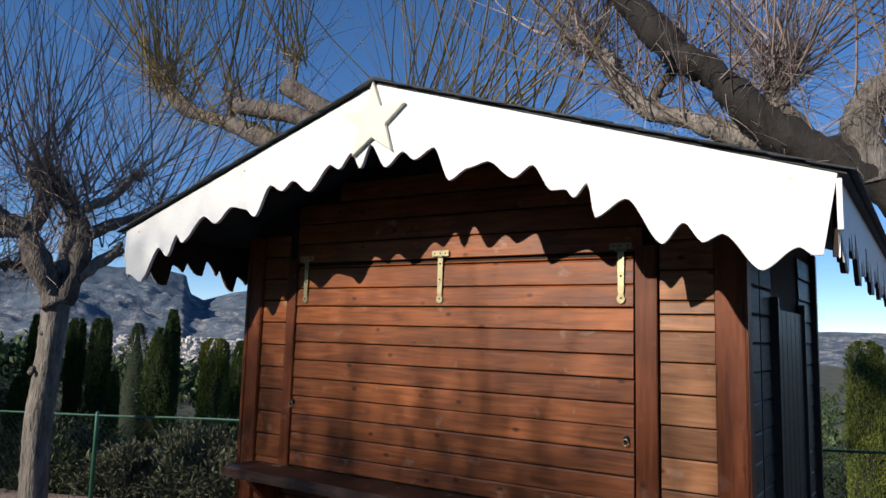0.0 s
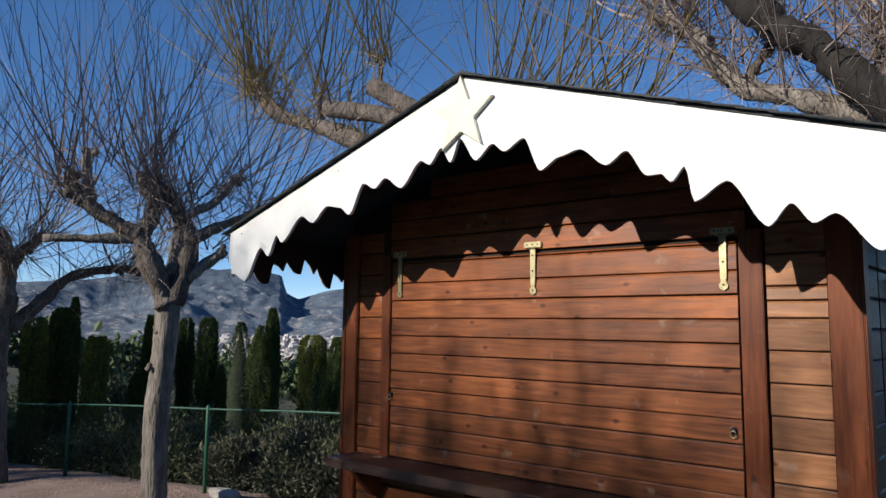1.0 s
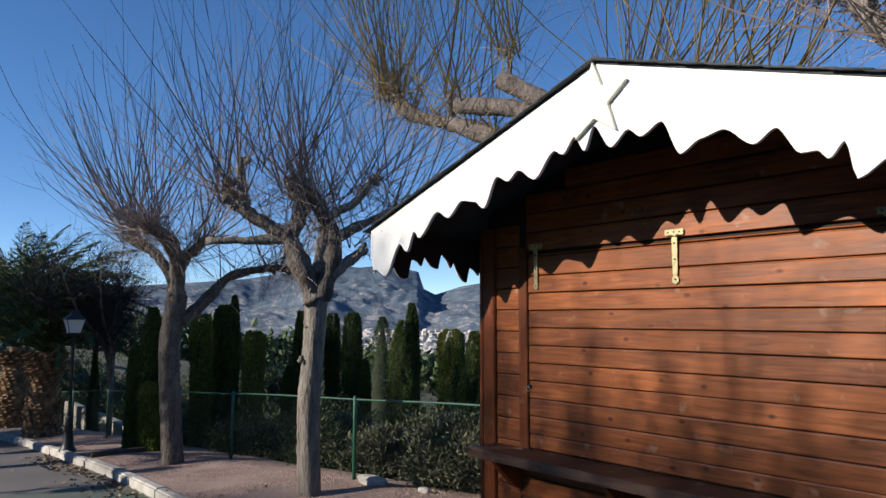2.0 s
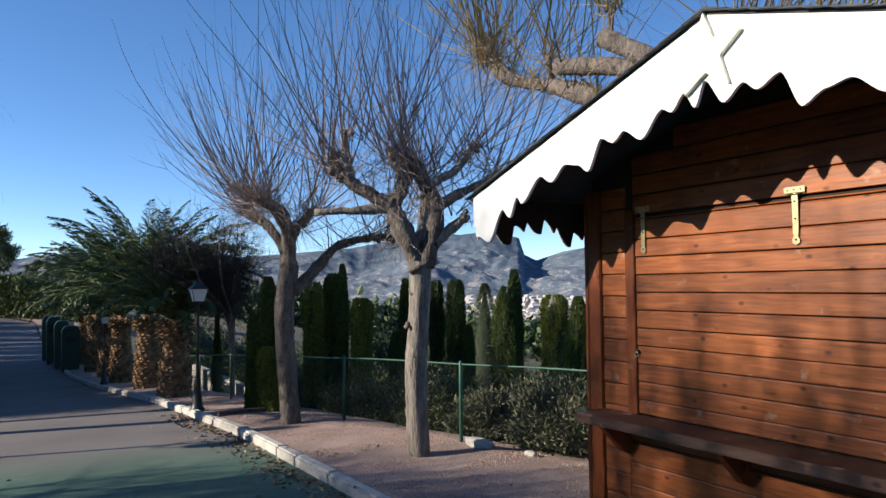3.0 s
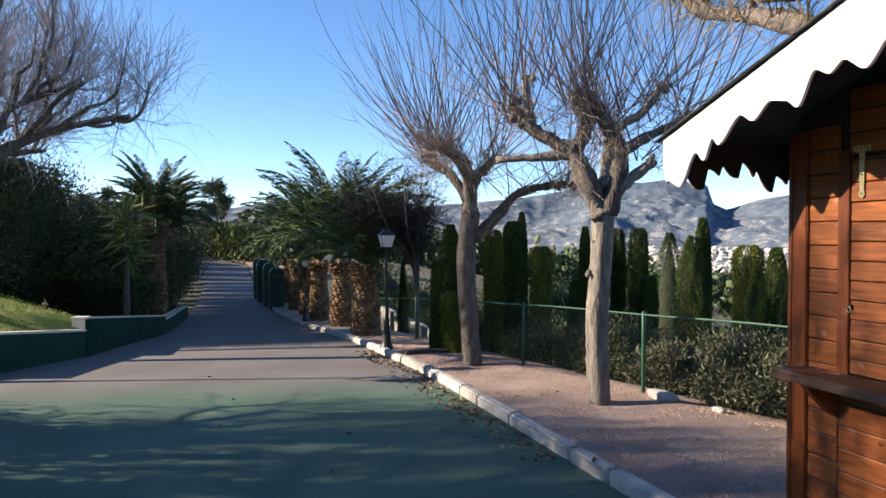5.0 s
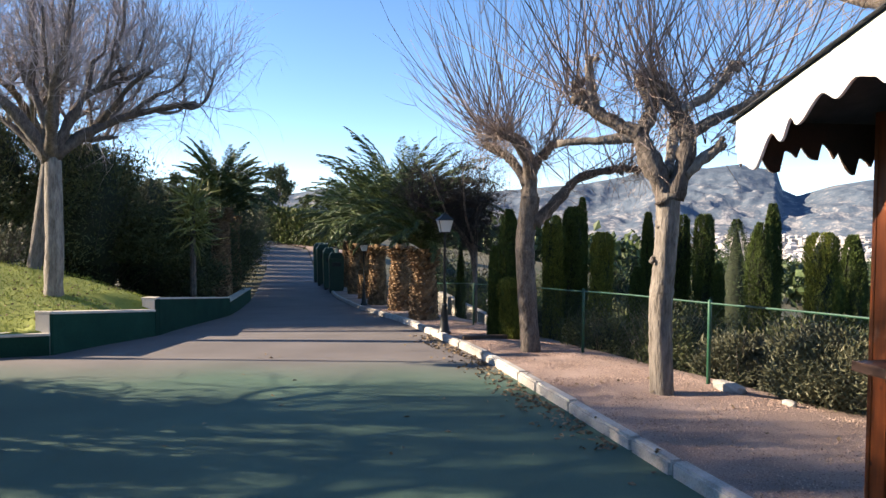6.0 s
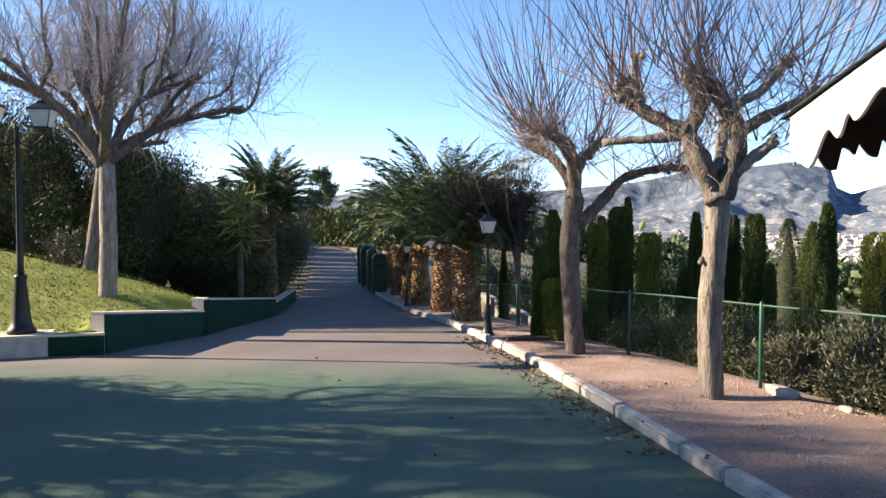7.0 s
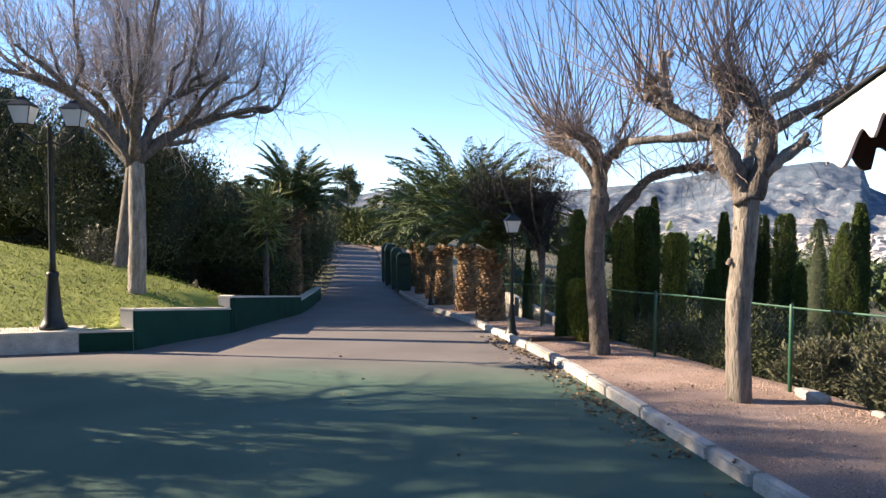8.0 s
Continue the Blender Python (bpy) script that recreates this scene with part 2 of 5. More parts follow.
def mountain_material():
    m, n, l, b = noded("hazed_rock_and_pines")
    tc = n.new("ShaderNodeTexCoord")
    a, c = n.new("ShaderNodeTexNoise"), n.new("ShaderNodeTexNoise")
    a.inputs["Scale"].default_value, a.inputs["Detail"].default_value, a.inputs["Distortion"].default_value = 0.019, 14, 0.6
    c.inputs["Scale"].default_value, c.inputs["Detail"].default_value = 0.11, 8
    for t in (a, c):
        l.new(tc.outputs["Object"], t.inputs["Vector"])
    mixn = n.new("ShaderNodeMix")
    mixn.data_type = "FLOAT"
    mixn.inputs[0].default_value = 0.35
    l.new(a.outputs[0], mixn.inputs[2])
    l.new(c.outputs[0], mixn.inputs[3])
    sep, climb, bare = n.new("ShaderNodeSeparateXYZ"), n.new("ShaderNodeMapRange"), n.new("ShaderNodeMath")
    l.new(tc.outputs["Object"], sep.inputs[0])
    climb.inputs["From Min"].default_value, climb.inputs["From Max"].default_value = 20, 230      # bare rock low, pines above
    climb.inputs["To Min"].default_value, climb.inputs["To Max"].default_value = 0.03, -0.09
    l.new(sep.outputs["Z"], climb.inputs[0])
    l.new(mixn.outputs[0], bare.inputs[0])
    l.new(climb.outputs[0], bare.inputs[1])
    # blue-grey stops: distance haze is put into the rock and pine colours
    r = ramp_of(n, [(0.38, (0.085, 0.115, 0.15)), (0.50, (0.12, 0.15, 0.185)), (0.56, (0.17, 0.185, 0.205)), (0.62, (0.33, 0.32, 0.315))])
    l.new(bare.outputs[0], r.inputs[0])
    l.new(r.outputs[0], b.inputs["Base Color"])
    b.inputs["Roughness"].default_value = 1.0
    b.inputs["Specular IOR Level"].default_value = 0.0
    bp = n.new("ShaderNodeBump")
    bp.inputs["Strength"].default_value, bp.inputs["Distance"].default_value = 0.6, 14
    l.new(mixn.outputs[0], bp.inputs["Height"])
    l.new(bp.outputs[0], b.inputs["Normal"])
    return m


def lantern_glass():
    m, n, l, b = noded("frosted_lantern_glass")
    b.inputs["Base Color"].default_value = (0.86, 0.86, 0.82, 1)
    b.inputs["Roughness"].default_value = 0.35
    b.inputs["Transmission Weight"].default_value = 0.35
    b.inputs["IOR"].default_value = 1.3
    return m


M_ROAD, M_MOUNT, M_GLASS = road_material(), mountain_material(), lantern_glass()

# ---- mesh helpers ----
rng = np.random.default_rng(7)


class Shape:
    """Collects vertices and faces, then becomes one mesh."""

    def __init__(self):
        self.v, self.f, self.n = [], [], 0

    def add(self, verts, faces):
        verts = np.asarray(verts, float)
        self.v.append(verts)
        self.f.extend(tuple(i + self.n for i in f) for f in faces)
        self.n += len(verts)
        return self

    def box(self, x0, x1, y0, y1, z0, z1):
        return self.add([(x, y, z) for z in (z0, z1) for y in (y0, y1) for x in (x0, x1)],
                        [(0, 2, 3, 1), (4, 5, 7, 6), (0, 1, 5, 4), (2, 6, 7, 3), (0, 4, 6, 2), (1, 3, 7, 5)])

    def tube(self, pts, radii, n=6, cap=True):
        pts = np.asarray(pts, float)
        tang = np.gradient(pts, axis=0)
        tang /= np.linalg.norm(tang, axis=1)[:, None] + 1e-9
        ref = np.array((0.31, 0.95, 0.05)) if abs(tang[0][2]) > 0.5 else np.array((0.0, 0.0, 1.0))
        a = np.cross(tang, ref)
        a /= np.linalg.norm(a, axis=1)[:, None] + 1e-9
        b = np.cross(tang, a)
        ang = np.arange(n) * 2 * np.pi / n
        r = np.asarray(radii, float).reshape(len(pts), -1)
        ring = pts[:, None] + r[:, :, None] * (a[:, None] * np.cos(ang)[:, None] + b[:, None] * np.sin(ang)[:, None])
        k = len(pts)
        f = [(i * n + j, i * n + (j + 1) % n, (i + 1) * n + (j + 1) % n, (i + 1) * n + j) for i in range(k - 1) for j in range(n)]
        if cap:
            f += [tuple(range(n - 1, -1, -1)), tuple((k - 1) * n + j for j in range(n))]
        return self.add(ring.reshape(-1, 3), f)

    def lathe(self, x, y, prof, n=12):
        return self.tube([(x, y, z) for z, r in prof], [r for z, r in prof], n)

    def prism(self, outline, y0, y1):
        """A flat outline in x and z, as thick as from y0 to y1."""
        k = len(outline)
        v = [(x, y, z) for y in (y0, y1) for x, z in outline]
        return self.add(v, [tuple(range(k)), tuple(range(2 * k - 1, k - 1, -1))] + [(i, i + k, (i + 1) % k + k, (i + 1) % k) for i in range(k)])

    def mesh(self, name, smooth=False):
        me = bpy.data.meshes.new(name)
        me.from_pydata(np.concatenate(self.v).tolist() if self.v else [], [], self.f)
        if smooth:
            me.polygons.foreach_set("use_smooth", [True] * len(me.polygons))
        me.update()
        return me


def part(name, shape, material, parent=None, label="", smooth=False, bevel=0.0, kind=""):
    if isinstance(shape, Shape):
        me = shape.mesh(name, smooth)
        if bevel or smooth:
            bm = bmesh.new()
            bm.from_mesh(me)
            bmesh.ops.recalc_face_normals(bm, faces=bm.faces)
            if bevel:
                bmesh.ops.bevel(bm, geom=[e for e in bm.edges if e.calc_face_angle(0) > 0.6], offset=bevel, segments=2, affect="EDGES", clamp_overlap=True)
            bm.to_mesh(me)
            bm.free()
    else:
        me = shape
    if not me.materials:
        me.materials.append(material)
    ob = new(name, me)
    ob.parent = parent
    return tagged(ob, label, kind=kind)


def thing(name, label, category, at=(0, 0, 0), group="", kind=""):
    ob = new(name)
    ob.location = at
    ob.empty_display_size = 0.2
    return tagged(ob, label, category, group, kind)


def setting(name, shape, material, label, category, smooth=False, bevel=0.0):
    ob = part(name, shape, material, None, label, smooth, bevel)
    return tagged(ob, label, category, kind="structure")


# ---- the lie of the land ----
PROFILE = ((-14, 0.40), (0, 0.14), (9, -0.112), (12.5, -0.28), (15.4, -0.47), (20, -0.85), (24, -1.15), (32, -1.6), (40, -1.75), (55, -1.6), (70, -0.5), (85, 0.8), (140, 3.0))
KERB = ((14, -0.70), (-7, -0.80), (-9, -0.92), (-11.5, -0.98), (-18, -1.27), (-26, -1.64), (-40, -1.8), (-62, -2.25), (-70, -6.0), (-74, -12.0))
FENCE = ((7, 3.2), (3, 2.55), (-3.9, 1.12), (-5.7, 0.72), (-10.5, 0.15), (-16, 0.05), (-26, 0.3), (-60, 0.6))
WALL = ((-7.6, -12.0), (-8.3, -7.96), (-8.42, -7.14), (-11.0, -6.08), (-17.5, -5.3), (-30, -5.2), (-49, -5.3), (-62, -8.5), (-66, -13))


def height(x):
    return float(np.interp(3.1 - x, [a for a, _ in PROFILE], [b for _, b in PROFILE]))


def line_y(line, x):
    return float(np.interp(-x, [-a for a, _ in line], [b for _, b in line]))


def lawn_z(x, y):
    return -0.17 + 0.13 * (-x - 7) + 0.13 * (-y - 7)


WALL_TOP = ((-5.0, 0.035), (-8.36, 0.035), (-8.46, 0.36), (-10.9, 0.05), (-11.1, 0.27), (-17.5, -0.44), (-26, -1.0))


def lawn_top(x, y):
    if y < -7.55:                                        # behind the plinth, 0.6 m wide
        return min(lawn_z(x, y), 0.32 * max(0.0, -8.2 - 0.173 * (y + 12) - x))
    return min(lawn_z(x, y), line_y(WALL_TOP, x) - 0.035 + 0.32 * max(0.0, line_y(WALL, x) - 0.30 - y))


def terrain(x, y):
    dy = max(0.0, y - line_y(FENCE, x) - 0.35)
    z = height(max(-95, x)) - 0.16 - 60 * (1 - math.exp(-dy / 340.0)) - 0.45 * (1 - math.exp(-dy / 1.2))
    if dy > 4:
        z += 0.7 * noise.noise(Vector((x * 0.05, y * 0.05, 0))) * min(1, (dy - 4) / 15)
    if y < -14:
        z += min(1.0, (-14 - y) / 20) * 2
    return z


def grid(xs, ys, fn, sh=None):
    sh = sh or Shape()
    v = [(x, y, fn(x, y)) for x in xs for y in ys]
    k = len(ys)
    return sh.add(v, [(i * k + j, (i + 1) * k + j, (i + 1) * k + j + 1, i * k + j + 1) for i in range(len(xs) - 1) for j in range(k - 1)])


def spread_axis(reach, first, count):
    s = np.linspace(-1, 1, count)
    k = 8.0
    return np.sinh(k * s) / np.sinh(k) * reach


setting("ground", grid(spread_axis(4300, 0.5, 190) - 4, spread_axis(4300, 0.5, 190) + 2, terrain), M_FIELD, "dry sloping ground with sparse grass falling to a valley", "ground", True)

xs = list(np.arange(14, -40, -0.5)) + list(np.arange(-40, -76, -1.5))


def strip(xs, ya, yb, fn, rows):
    sh, v = Shape(), []
    for x in xs:
        a, b = ya(x), yb(x)
        v += [(x, y, fn(x, y)) for y in np.linspace(a, b, rows)]
    return sh.add(v, [(i * rows + j, (i + 1) * rows + j, (i + 1) * rows + j + 1, i * rows + j + 1) for i in range(len(xs) - 1) for j in range(rows - 1)])


def road_left(x):
    return -22.0 if x > -7.6 else line_y(WALL, x) - 0.1


setting("road", strip(xs, road_left, lambda x: line_y(KERB, x) - 0.02, lambda x, y: height(x) - 0.08, 14), M_ROAD, "grey asphalt drive with a worn green-painted stretch", "road", True)
setting("gravel_bed", strip(xs, lambda x: line_y(KERB, x) + 0.06, lambda x: line_y(FENCE, x) + 0.5,
        lambda x, y: height(x) + 0.025 * noise.noise(Vector((x * 1.3, y * 1.3, 3))) - 0.10 * max(0, y - line_y(FENCE, x) + 0.2), 12), M_GRAVEL, "reddish crushed gravel strip along the drive", "gravel", True)

# lawn behind the low wall
sh = Shape()
lx = np.arange(-7.7, -17, -0.15)
v = []
for x in lx:
    a = line_y(WALL, x) - 0.12
    for s in np.linspace(0, 1, 34):
        y = a - s * s * 26
        v.append((x, y, lawn_top(x, y) + 0.03 * noise.noise(Vector((x, y, 0))) - 0.5 * max(0, -x - 11.4 - 0.42 * max(0, -y - 6.2)) - 0.03 * math.exp(-s * 40)))
sh.add(v, [(i * 34 + j, i * 34 + j + 1, (i + 1) * 34 + j + 1, (i + 1) * 34 + j) for i in range(len(lx) - 1) for j in range(33)])
lawn = setting("lawn", sh, M_GRASS, "short sunlit winter lawn on a gentle bank", "lawn", True)

# ---- distance: mountains and town ----
RIDGE = ((-180, 2.2), (-100, 1.2), (-30, 1.0), (40, 0.8), (86, 0.75), (92, 0.85), (100, 0.5), (118, 1.2), (130, 2.4), (136, 3.1), (138.5, 2.7), (140.7, 2.0), (141.7, 2.5), (142.1, 3.9), (144.8, 4.45),
         (147, 4.2), (150.5, 4.6), (153, 3.7), (156, 3.15), (160, 2.8), (165, 2.4), (172, 2.2), (178, 2.6), (180, 2.2))


def mountain_point(az, s):
    el = np.interp(az, [a for a, _ in RIDGE], [b for _, b in RIDGE])
    r = 1750 + 1700 * s
    top = math.tan(radians(el)) * 3200 + 62
    x, y = r * math.cos(radians(az)), r * math.sin(radians(az))
    rough = noise.fractal(Vector((x * 0.0026, y * 0.0026, 4)), 0.8, 2.1, 8)
    rise = min(1, s / 0.85) ** 1.5
    z = -64 + top * rise * (1 + 0.3 * rough * (1 - rise ** 3)) + 24 * rough * min(1, 4 * s) * (1 - rise ** 4)
    if s > 0.86:
        z -= (s - 0.86) * 900
    return x, y, z


azs = np.concatenate([np.arange(-180, 84, 3.0), np.arange(84, 179.9, 0.22), [180.0]])
ss = np.linspace(0, 1, 84)
sh = Shape()
sh.add([mountain_point(a, s) for a in azs for s in ss],
       [(i * 84 + j, i * 84 + j + 1, (i + 1) * 84 + j + 1, (i + 1) * 84 + j) for i in range(len(azs) - 1) for j in range(83)])
setting("backdrop_mountains", sh, M_MOUNT, "rocky mountains with pine slopes, haze in their colour", "mountains", True)

sh = Shape()
for k in range(650):
    az, r = rng.uniform(134, 147.5), rng.uniform(850, 1750)
    x, y = r * math.cos(radians(az)), r * math.sin(radians(az))
    z = terrain(x, y) + max(0, (r - 1250) * 0.045)
    w, d, h = rng.uniform(3, 8), rng.uniform(3, 8), rng.uniform(3, 8)
    sh.box(x - w, x + w, y - d, y + d, z - 25, z + h)
    sh.add([(x - w, y - d, z + h), (x + w, y - d, z + h), (x + w, y + d, z + h), (x - w, y + d, z + h), (x, y, z + h + 2.5)], [(0, 1, 4), (1, 2, 4), (2, 3, 4), (3, 0, 4)])
tagged(part("distant_town", sh, M_HOUSE), "distant town of pale houses in the valley", "town", kind="stuff")

# ---- the wooden market hut ----
HX0, HX1, HD = -0.467, 2.745, 2.2        # front corners, depth
SKEW = 0.065                             # the side walls run a little out of square
RIDGE_X, RIDGE_Z, EAVE_Z, ROOF_X0, ROOF_X1, FRONT = 1.13, 3.09, 2.425, -0.90, 3.165, -0.70
hut = thing("market_hut", "brown stained wooden market hut with a white scalloped gable board", "hut", (0, 0, 0))


def side_x(x, y):
    return x + SKEW * y


def roof_under(x):
    return RIDGE_Z - 0.03 - (RIDGE_Z - EAVE_Z) * abs(x - RIDGE_X) / (ROOF_X1 - RIDGE_X)


def wall_slab(x0, x1):
    return [(x0, 0.0), (x1, 0.0), (x1, roof_under(x1)), (RIDGE_X, roof_under(RIDGE_X)), (x0, roof_under(x0))]


part("front_wall", Shape().prism(wall_slab(HX0 + 0.05, HX1 - 0.05), 0.012, 0.05), M_BACK, hut)
part("back_wall", Shape().prism([(x + SKEW * HD, z) for x, z in wall_slab(HX0 + 0.02, HX1 - 0.02)], HD - 0.05, HD), M_BACK, hut)
for x, s in ((HX0 + 0.03, 1), (HX1 - 0.03, -1)):
    sh = Shape()
    a, b, t = (x, 0.05), (side_x(x, HD), HD - 0.05), 0.035 * s
    sh.add([(p[0] + o, p[1], z) for z in (0.0, roof_under(x + 0.02 * s) - 0.02) for p in (a, b) for o in (0, t)],
           [(0, 1, 3, 2), (4, 6, 7, 5), (0, 4, 5, 1), (2, 3, 7, 6), (0, 2, 6, 4), (1, 5, 7, 3)])
    part("side_wall", sh, M_BACK, hut)


def plank_mesh(length, tall):
    """A lap board with a rounded lower lip and a bevelled top, its back at y = 0."""
    o = [(0.0, 0.004), (0.0, tall - 0.004), (-0.006, tall - 0.003), (-0.011, tall - 0.012), (-0.0155, 0.008), (-0.0145, 0.005), (-0.009, 0.004)]
    k = len(o)
    v = [(x, y, z) for x in (0, length) for y, z in o]
    return Shape().add(v, [tuple(range(k - 1, -1, -1)), tuple(range(k, 2 * k))] + [(i, (i + 1) % k, (i + 1) % k + k, i + k) for i in range(k)]).mesh("plank")


def planks(parent, x0, x1, lines, y, material=None):
    made = {}
    for z1, z0 in zip(lines[:-1], lines[1:]):
        tall = round(z1 - z0, 4)
        if tall not in made:
            made[tall] = plank_mesh(x1 - x0, tall)
        ob = part("plank", made[tall], material or M_PLANK, parent)
        ob.location = (x0, y + rng.uniform(-0.0015, 0.0015), z0)
        ob.rotation_euler = (0, radians(rng.uniform(-0.06, 0.06)), 0)


# serving shutter of lap boards between two frame posts
shutter = part("shutter", Shape().box(0.004, 2.228, -0.004, 0.010, 1.0, 2.262), M_BACK, hut, "closed flap of varnished lap boards")
planks(shutter, 0.006, 2.226, [2.254, 2.238] + [2.107 - 0.1153 * k for k in range(10)] + [0.978], -0.005)
low = part("counter_front", Shape().box(0.0, 2.22, 0.0, 0.011, 0.02, 0.94), M_BACK, hut)
planks(low, -0.08, 2.34, [0.93 - 0.139 * k for k in range(7)], 0.004)
wl = [2.468 - 0.1465 * k for k in range(17)]
for x0, x1 in ((-0.31, -0.085), (2.350, 2.604)):
    pan = part("wall_panel", Shape().box(x0, x1, 0.004, 0.011, 0.02, 2.45), M_BACK, hut)
    planks(pan, x0 + 0.003, x1 - 0.003, wl[:4] + [1.962] + wl[4:] if x0 > 0 else wl, 0.003, M_PALEPLANK if x0 > 0 else M_PLANK)
gab = part("gable_panel", Shape().prism([(0.1, 2.30), (2.2, 2.30), (2.2, 2.62), (RIDGE_X, 2.98), (0.1, 2.62)], 0.0, 0.011), M_BACK, hut)
for z1, z0 in ((2.40, 2.27), (2.53, 2.40), (2.66, 2.53), (2.79, 2.66)):
    half = min(1.14, (3.05 - z1) / 0.327)
    ob = part("plank", plank_mesh(2 * half, z1 - z0), M_PLANK, gab)
    ob.location = (RIDGE_X - half, -0.004, z0)

for x0, x1 in ((HX0, -0.312), (2.606, HX1)):
    part("corner_post", Shape().box(x0, x1, -0.030, 0.11, 0.0, 2.46), M_POST, hut, bevel=0.006)
    part("corner_bead", Shape().box(x0 + 0.118, x0 + 0.128, -0.036, -0.0305, 0.02, 2.45) if x0 > 0 else Shape().box(x0 + 0.03, x0 + 0.04, -0.036, -0.0305, 0.02, 2.45), M_POST, hut)
for x0, x1 in ((-0.083, -0.002), (2.238, 2.342)):
    part("frame_post", Shape().box(x0, x1, -0.028, 0.011, 0.96, 2.30), M_POST, hut, bevel=0.004)
for s, x in ((1, HX1), (-1, HX0)):       # rear corners and the side door
    xb = side_x(x, HD)
    part("corner_post", Shape().box(xb - 0.10, xb + 0.012, HD - 0.11, HD + 0.02, 0.0, 2.46), M_SIDE_SHADE, hut, bevel=0.006)

side = part("side_boards", Shape().box(HX1 + 0.03, HX1 + 0.034, 0.12, 0.13, 0.02, 2.4), M_BACK, hut)
sp = plank_mesh(1.0, 0.139)
for y0, y1 in ((0.12, 0.62), (1.55, 2.08)):
    for k in range(17):
        ob = part("plank", sp, M_SIDE_SHADE, side)
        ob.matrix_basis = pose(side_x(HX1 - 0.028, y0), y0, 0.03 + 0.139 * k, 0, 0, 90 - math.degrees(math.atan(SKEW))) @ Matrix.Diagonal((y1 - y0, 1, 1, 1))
side_door = part("side_door", Shape().add([(side_x(HX1, y) + o, y, z) for z in (0.06, 2.02) for y in (0.66, 1.53) for o in (-0.03, -0.018)],
                 [(0, 1, 3, 2), (4, 6, 7, 5), (0, 4, 5, 1), (2, 3, 7, 6), (0, 2, 6, 4), (1, 5, 7, 3)]), M_BACK, hut, "boarded side door, coloured dark for the shaded side")
for k in range(6):
    y0 = 0.66 + 0.145 * k
    x = side_x(HX1, y0)
    board = part("board", Shape().box(x - 0.016, x + 0.006, y0, y0 + 0.141, 0.06, 2.02), M_SIDE_SHADE, side_door, bevel=0.003)
    board.data.transform(Matrix(((1, SKEW, 0, -SKEW * y0), (0, 1, 0, 0), (0, 0, 1, 0), (0, 0, 0, 1))))
part("door_handle", Shape().tube([(side_x(HX1, 0.72) + 0.006, 0.72, 1.0), (side_x(HX1, 0.72) + 0.05, 0.72, 1.0), (side_x(HX1, 0.72) + 0.05, 0.80, 1.0)], [0.009] * 3, 8), M_DARKMETAL, side_door, smooth=True)
for y in (0.63, 1.53):
    x = side_x(HX1, y)
    part("door_jamb", Shape().box(x - 0.02, x + 0.022, y - 0.03, y + 0.03, 0.0, 2.08), M_SIDE_SHADE, hut, bevel=0.003)

part("serving_shelf", Shape().box(-0.30, 2.55, -0.285, -0.018, 0.932, 0.972), M_SHELF, hut, "worn dark shelf with chipped front edge", bevel=0.005)
part("shelf_lip", Shape().box(-0.30, 2.55, -0.305, -0.287, 0.915, 0.975), M_LIP, hut, "chipped front lip of the shelf", bevel=0.004)
for x in (-0.12, 0.75, 1.6, 2.35):
    sh = Shape().add([(x + o, y, z) for o in (0, 0.045) for y, z in ((-0.014, 0.93), (-0.25, 0.93), (-0.25, 0.89), (-0.07, 0.72), (-0.014, 0.70))],
                     [(0, 1, 2, 3, 4), (9, 8, 7, 6, 5)] + [(i, i + 5, (i + 1) % 5 + 5, (i + 1) % 5) for i in range(5)])
    part("shelf_bracket", sh, M_POST, hut)

for x in (0.083, 1.112, 2.168):          # strap hinges
    hp = part("hinge", Shape().box(x - 0.057, x + 0.057, -0.012 - 0.022, -0.028, 2.283, 2.316), M_BRASS, hut, "dull brass strap hinge", bevel=0.002)
    tip = [(x - 0.017, 2.275), (x - 0.015, 2.075), (x - 0.011, 2.06), (x - 0.021, 2.04), (x - 0.018, 2.022), (x, 2.012), (x + 0.018, 2.022), (x + 0.021, 2.04), (x + 0.011, 2.06), (x + 0.015, 2.075), (x + 0.017, 2.275)]
    part("strap", Shape().prism(tip, -0.031, -0.0255), M_BRASS, hp)
    part("hinge_pin", Shape().tube([(x - 0.03, -0.032, 2.279), (x + 0.03, -0.032, 2.279)], [0.006, 0.006], 8), M_BRASS, hp, smooth=True)
    for dx, z in ((-0.035, 2.30), (0.0, 2.30), (0.035, 2.30), (0, 2.24), (0, 2.15), (0, 2.04)):
        part("screw", Shape().tube([(x + dx, -0.036, z), (x + dx, -0.030, z)], [0.0045, 0.006], 8), M_DARKMETAL, hp)
for x, z in ((0.010, 1.374), (2.190, 1.360)):
    kn = part("latch", Shape().tube([(x, -0.034, z), (x, -0.018, z)], [0.014, 0.018], 10), M_DARKMETAL, hut, "small dark ring latch", smooth=True)
    part("latch_ring", Shape().tube([(x + 0.013 * math.cos(a), -0.036, z - 0.014 + 0.016 * math.sin(a)) for a in np.linspace(0, 6.28, 13)], [0.003] * 13, 6), M_BRASS, kn, smooth=True)

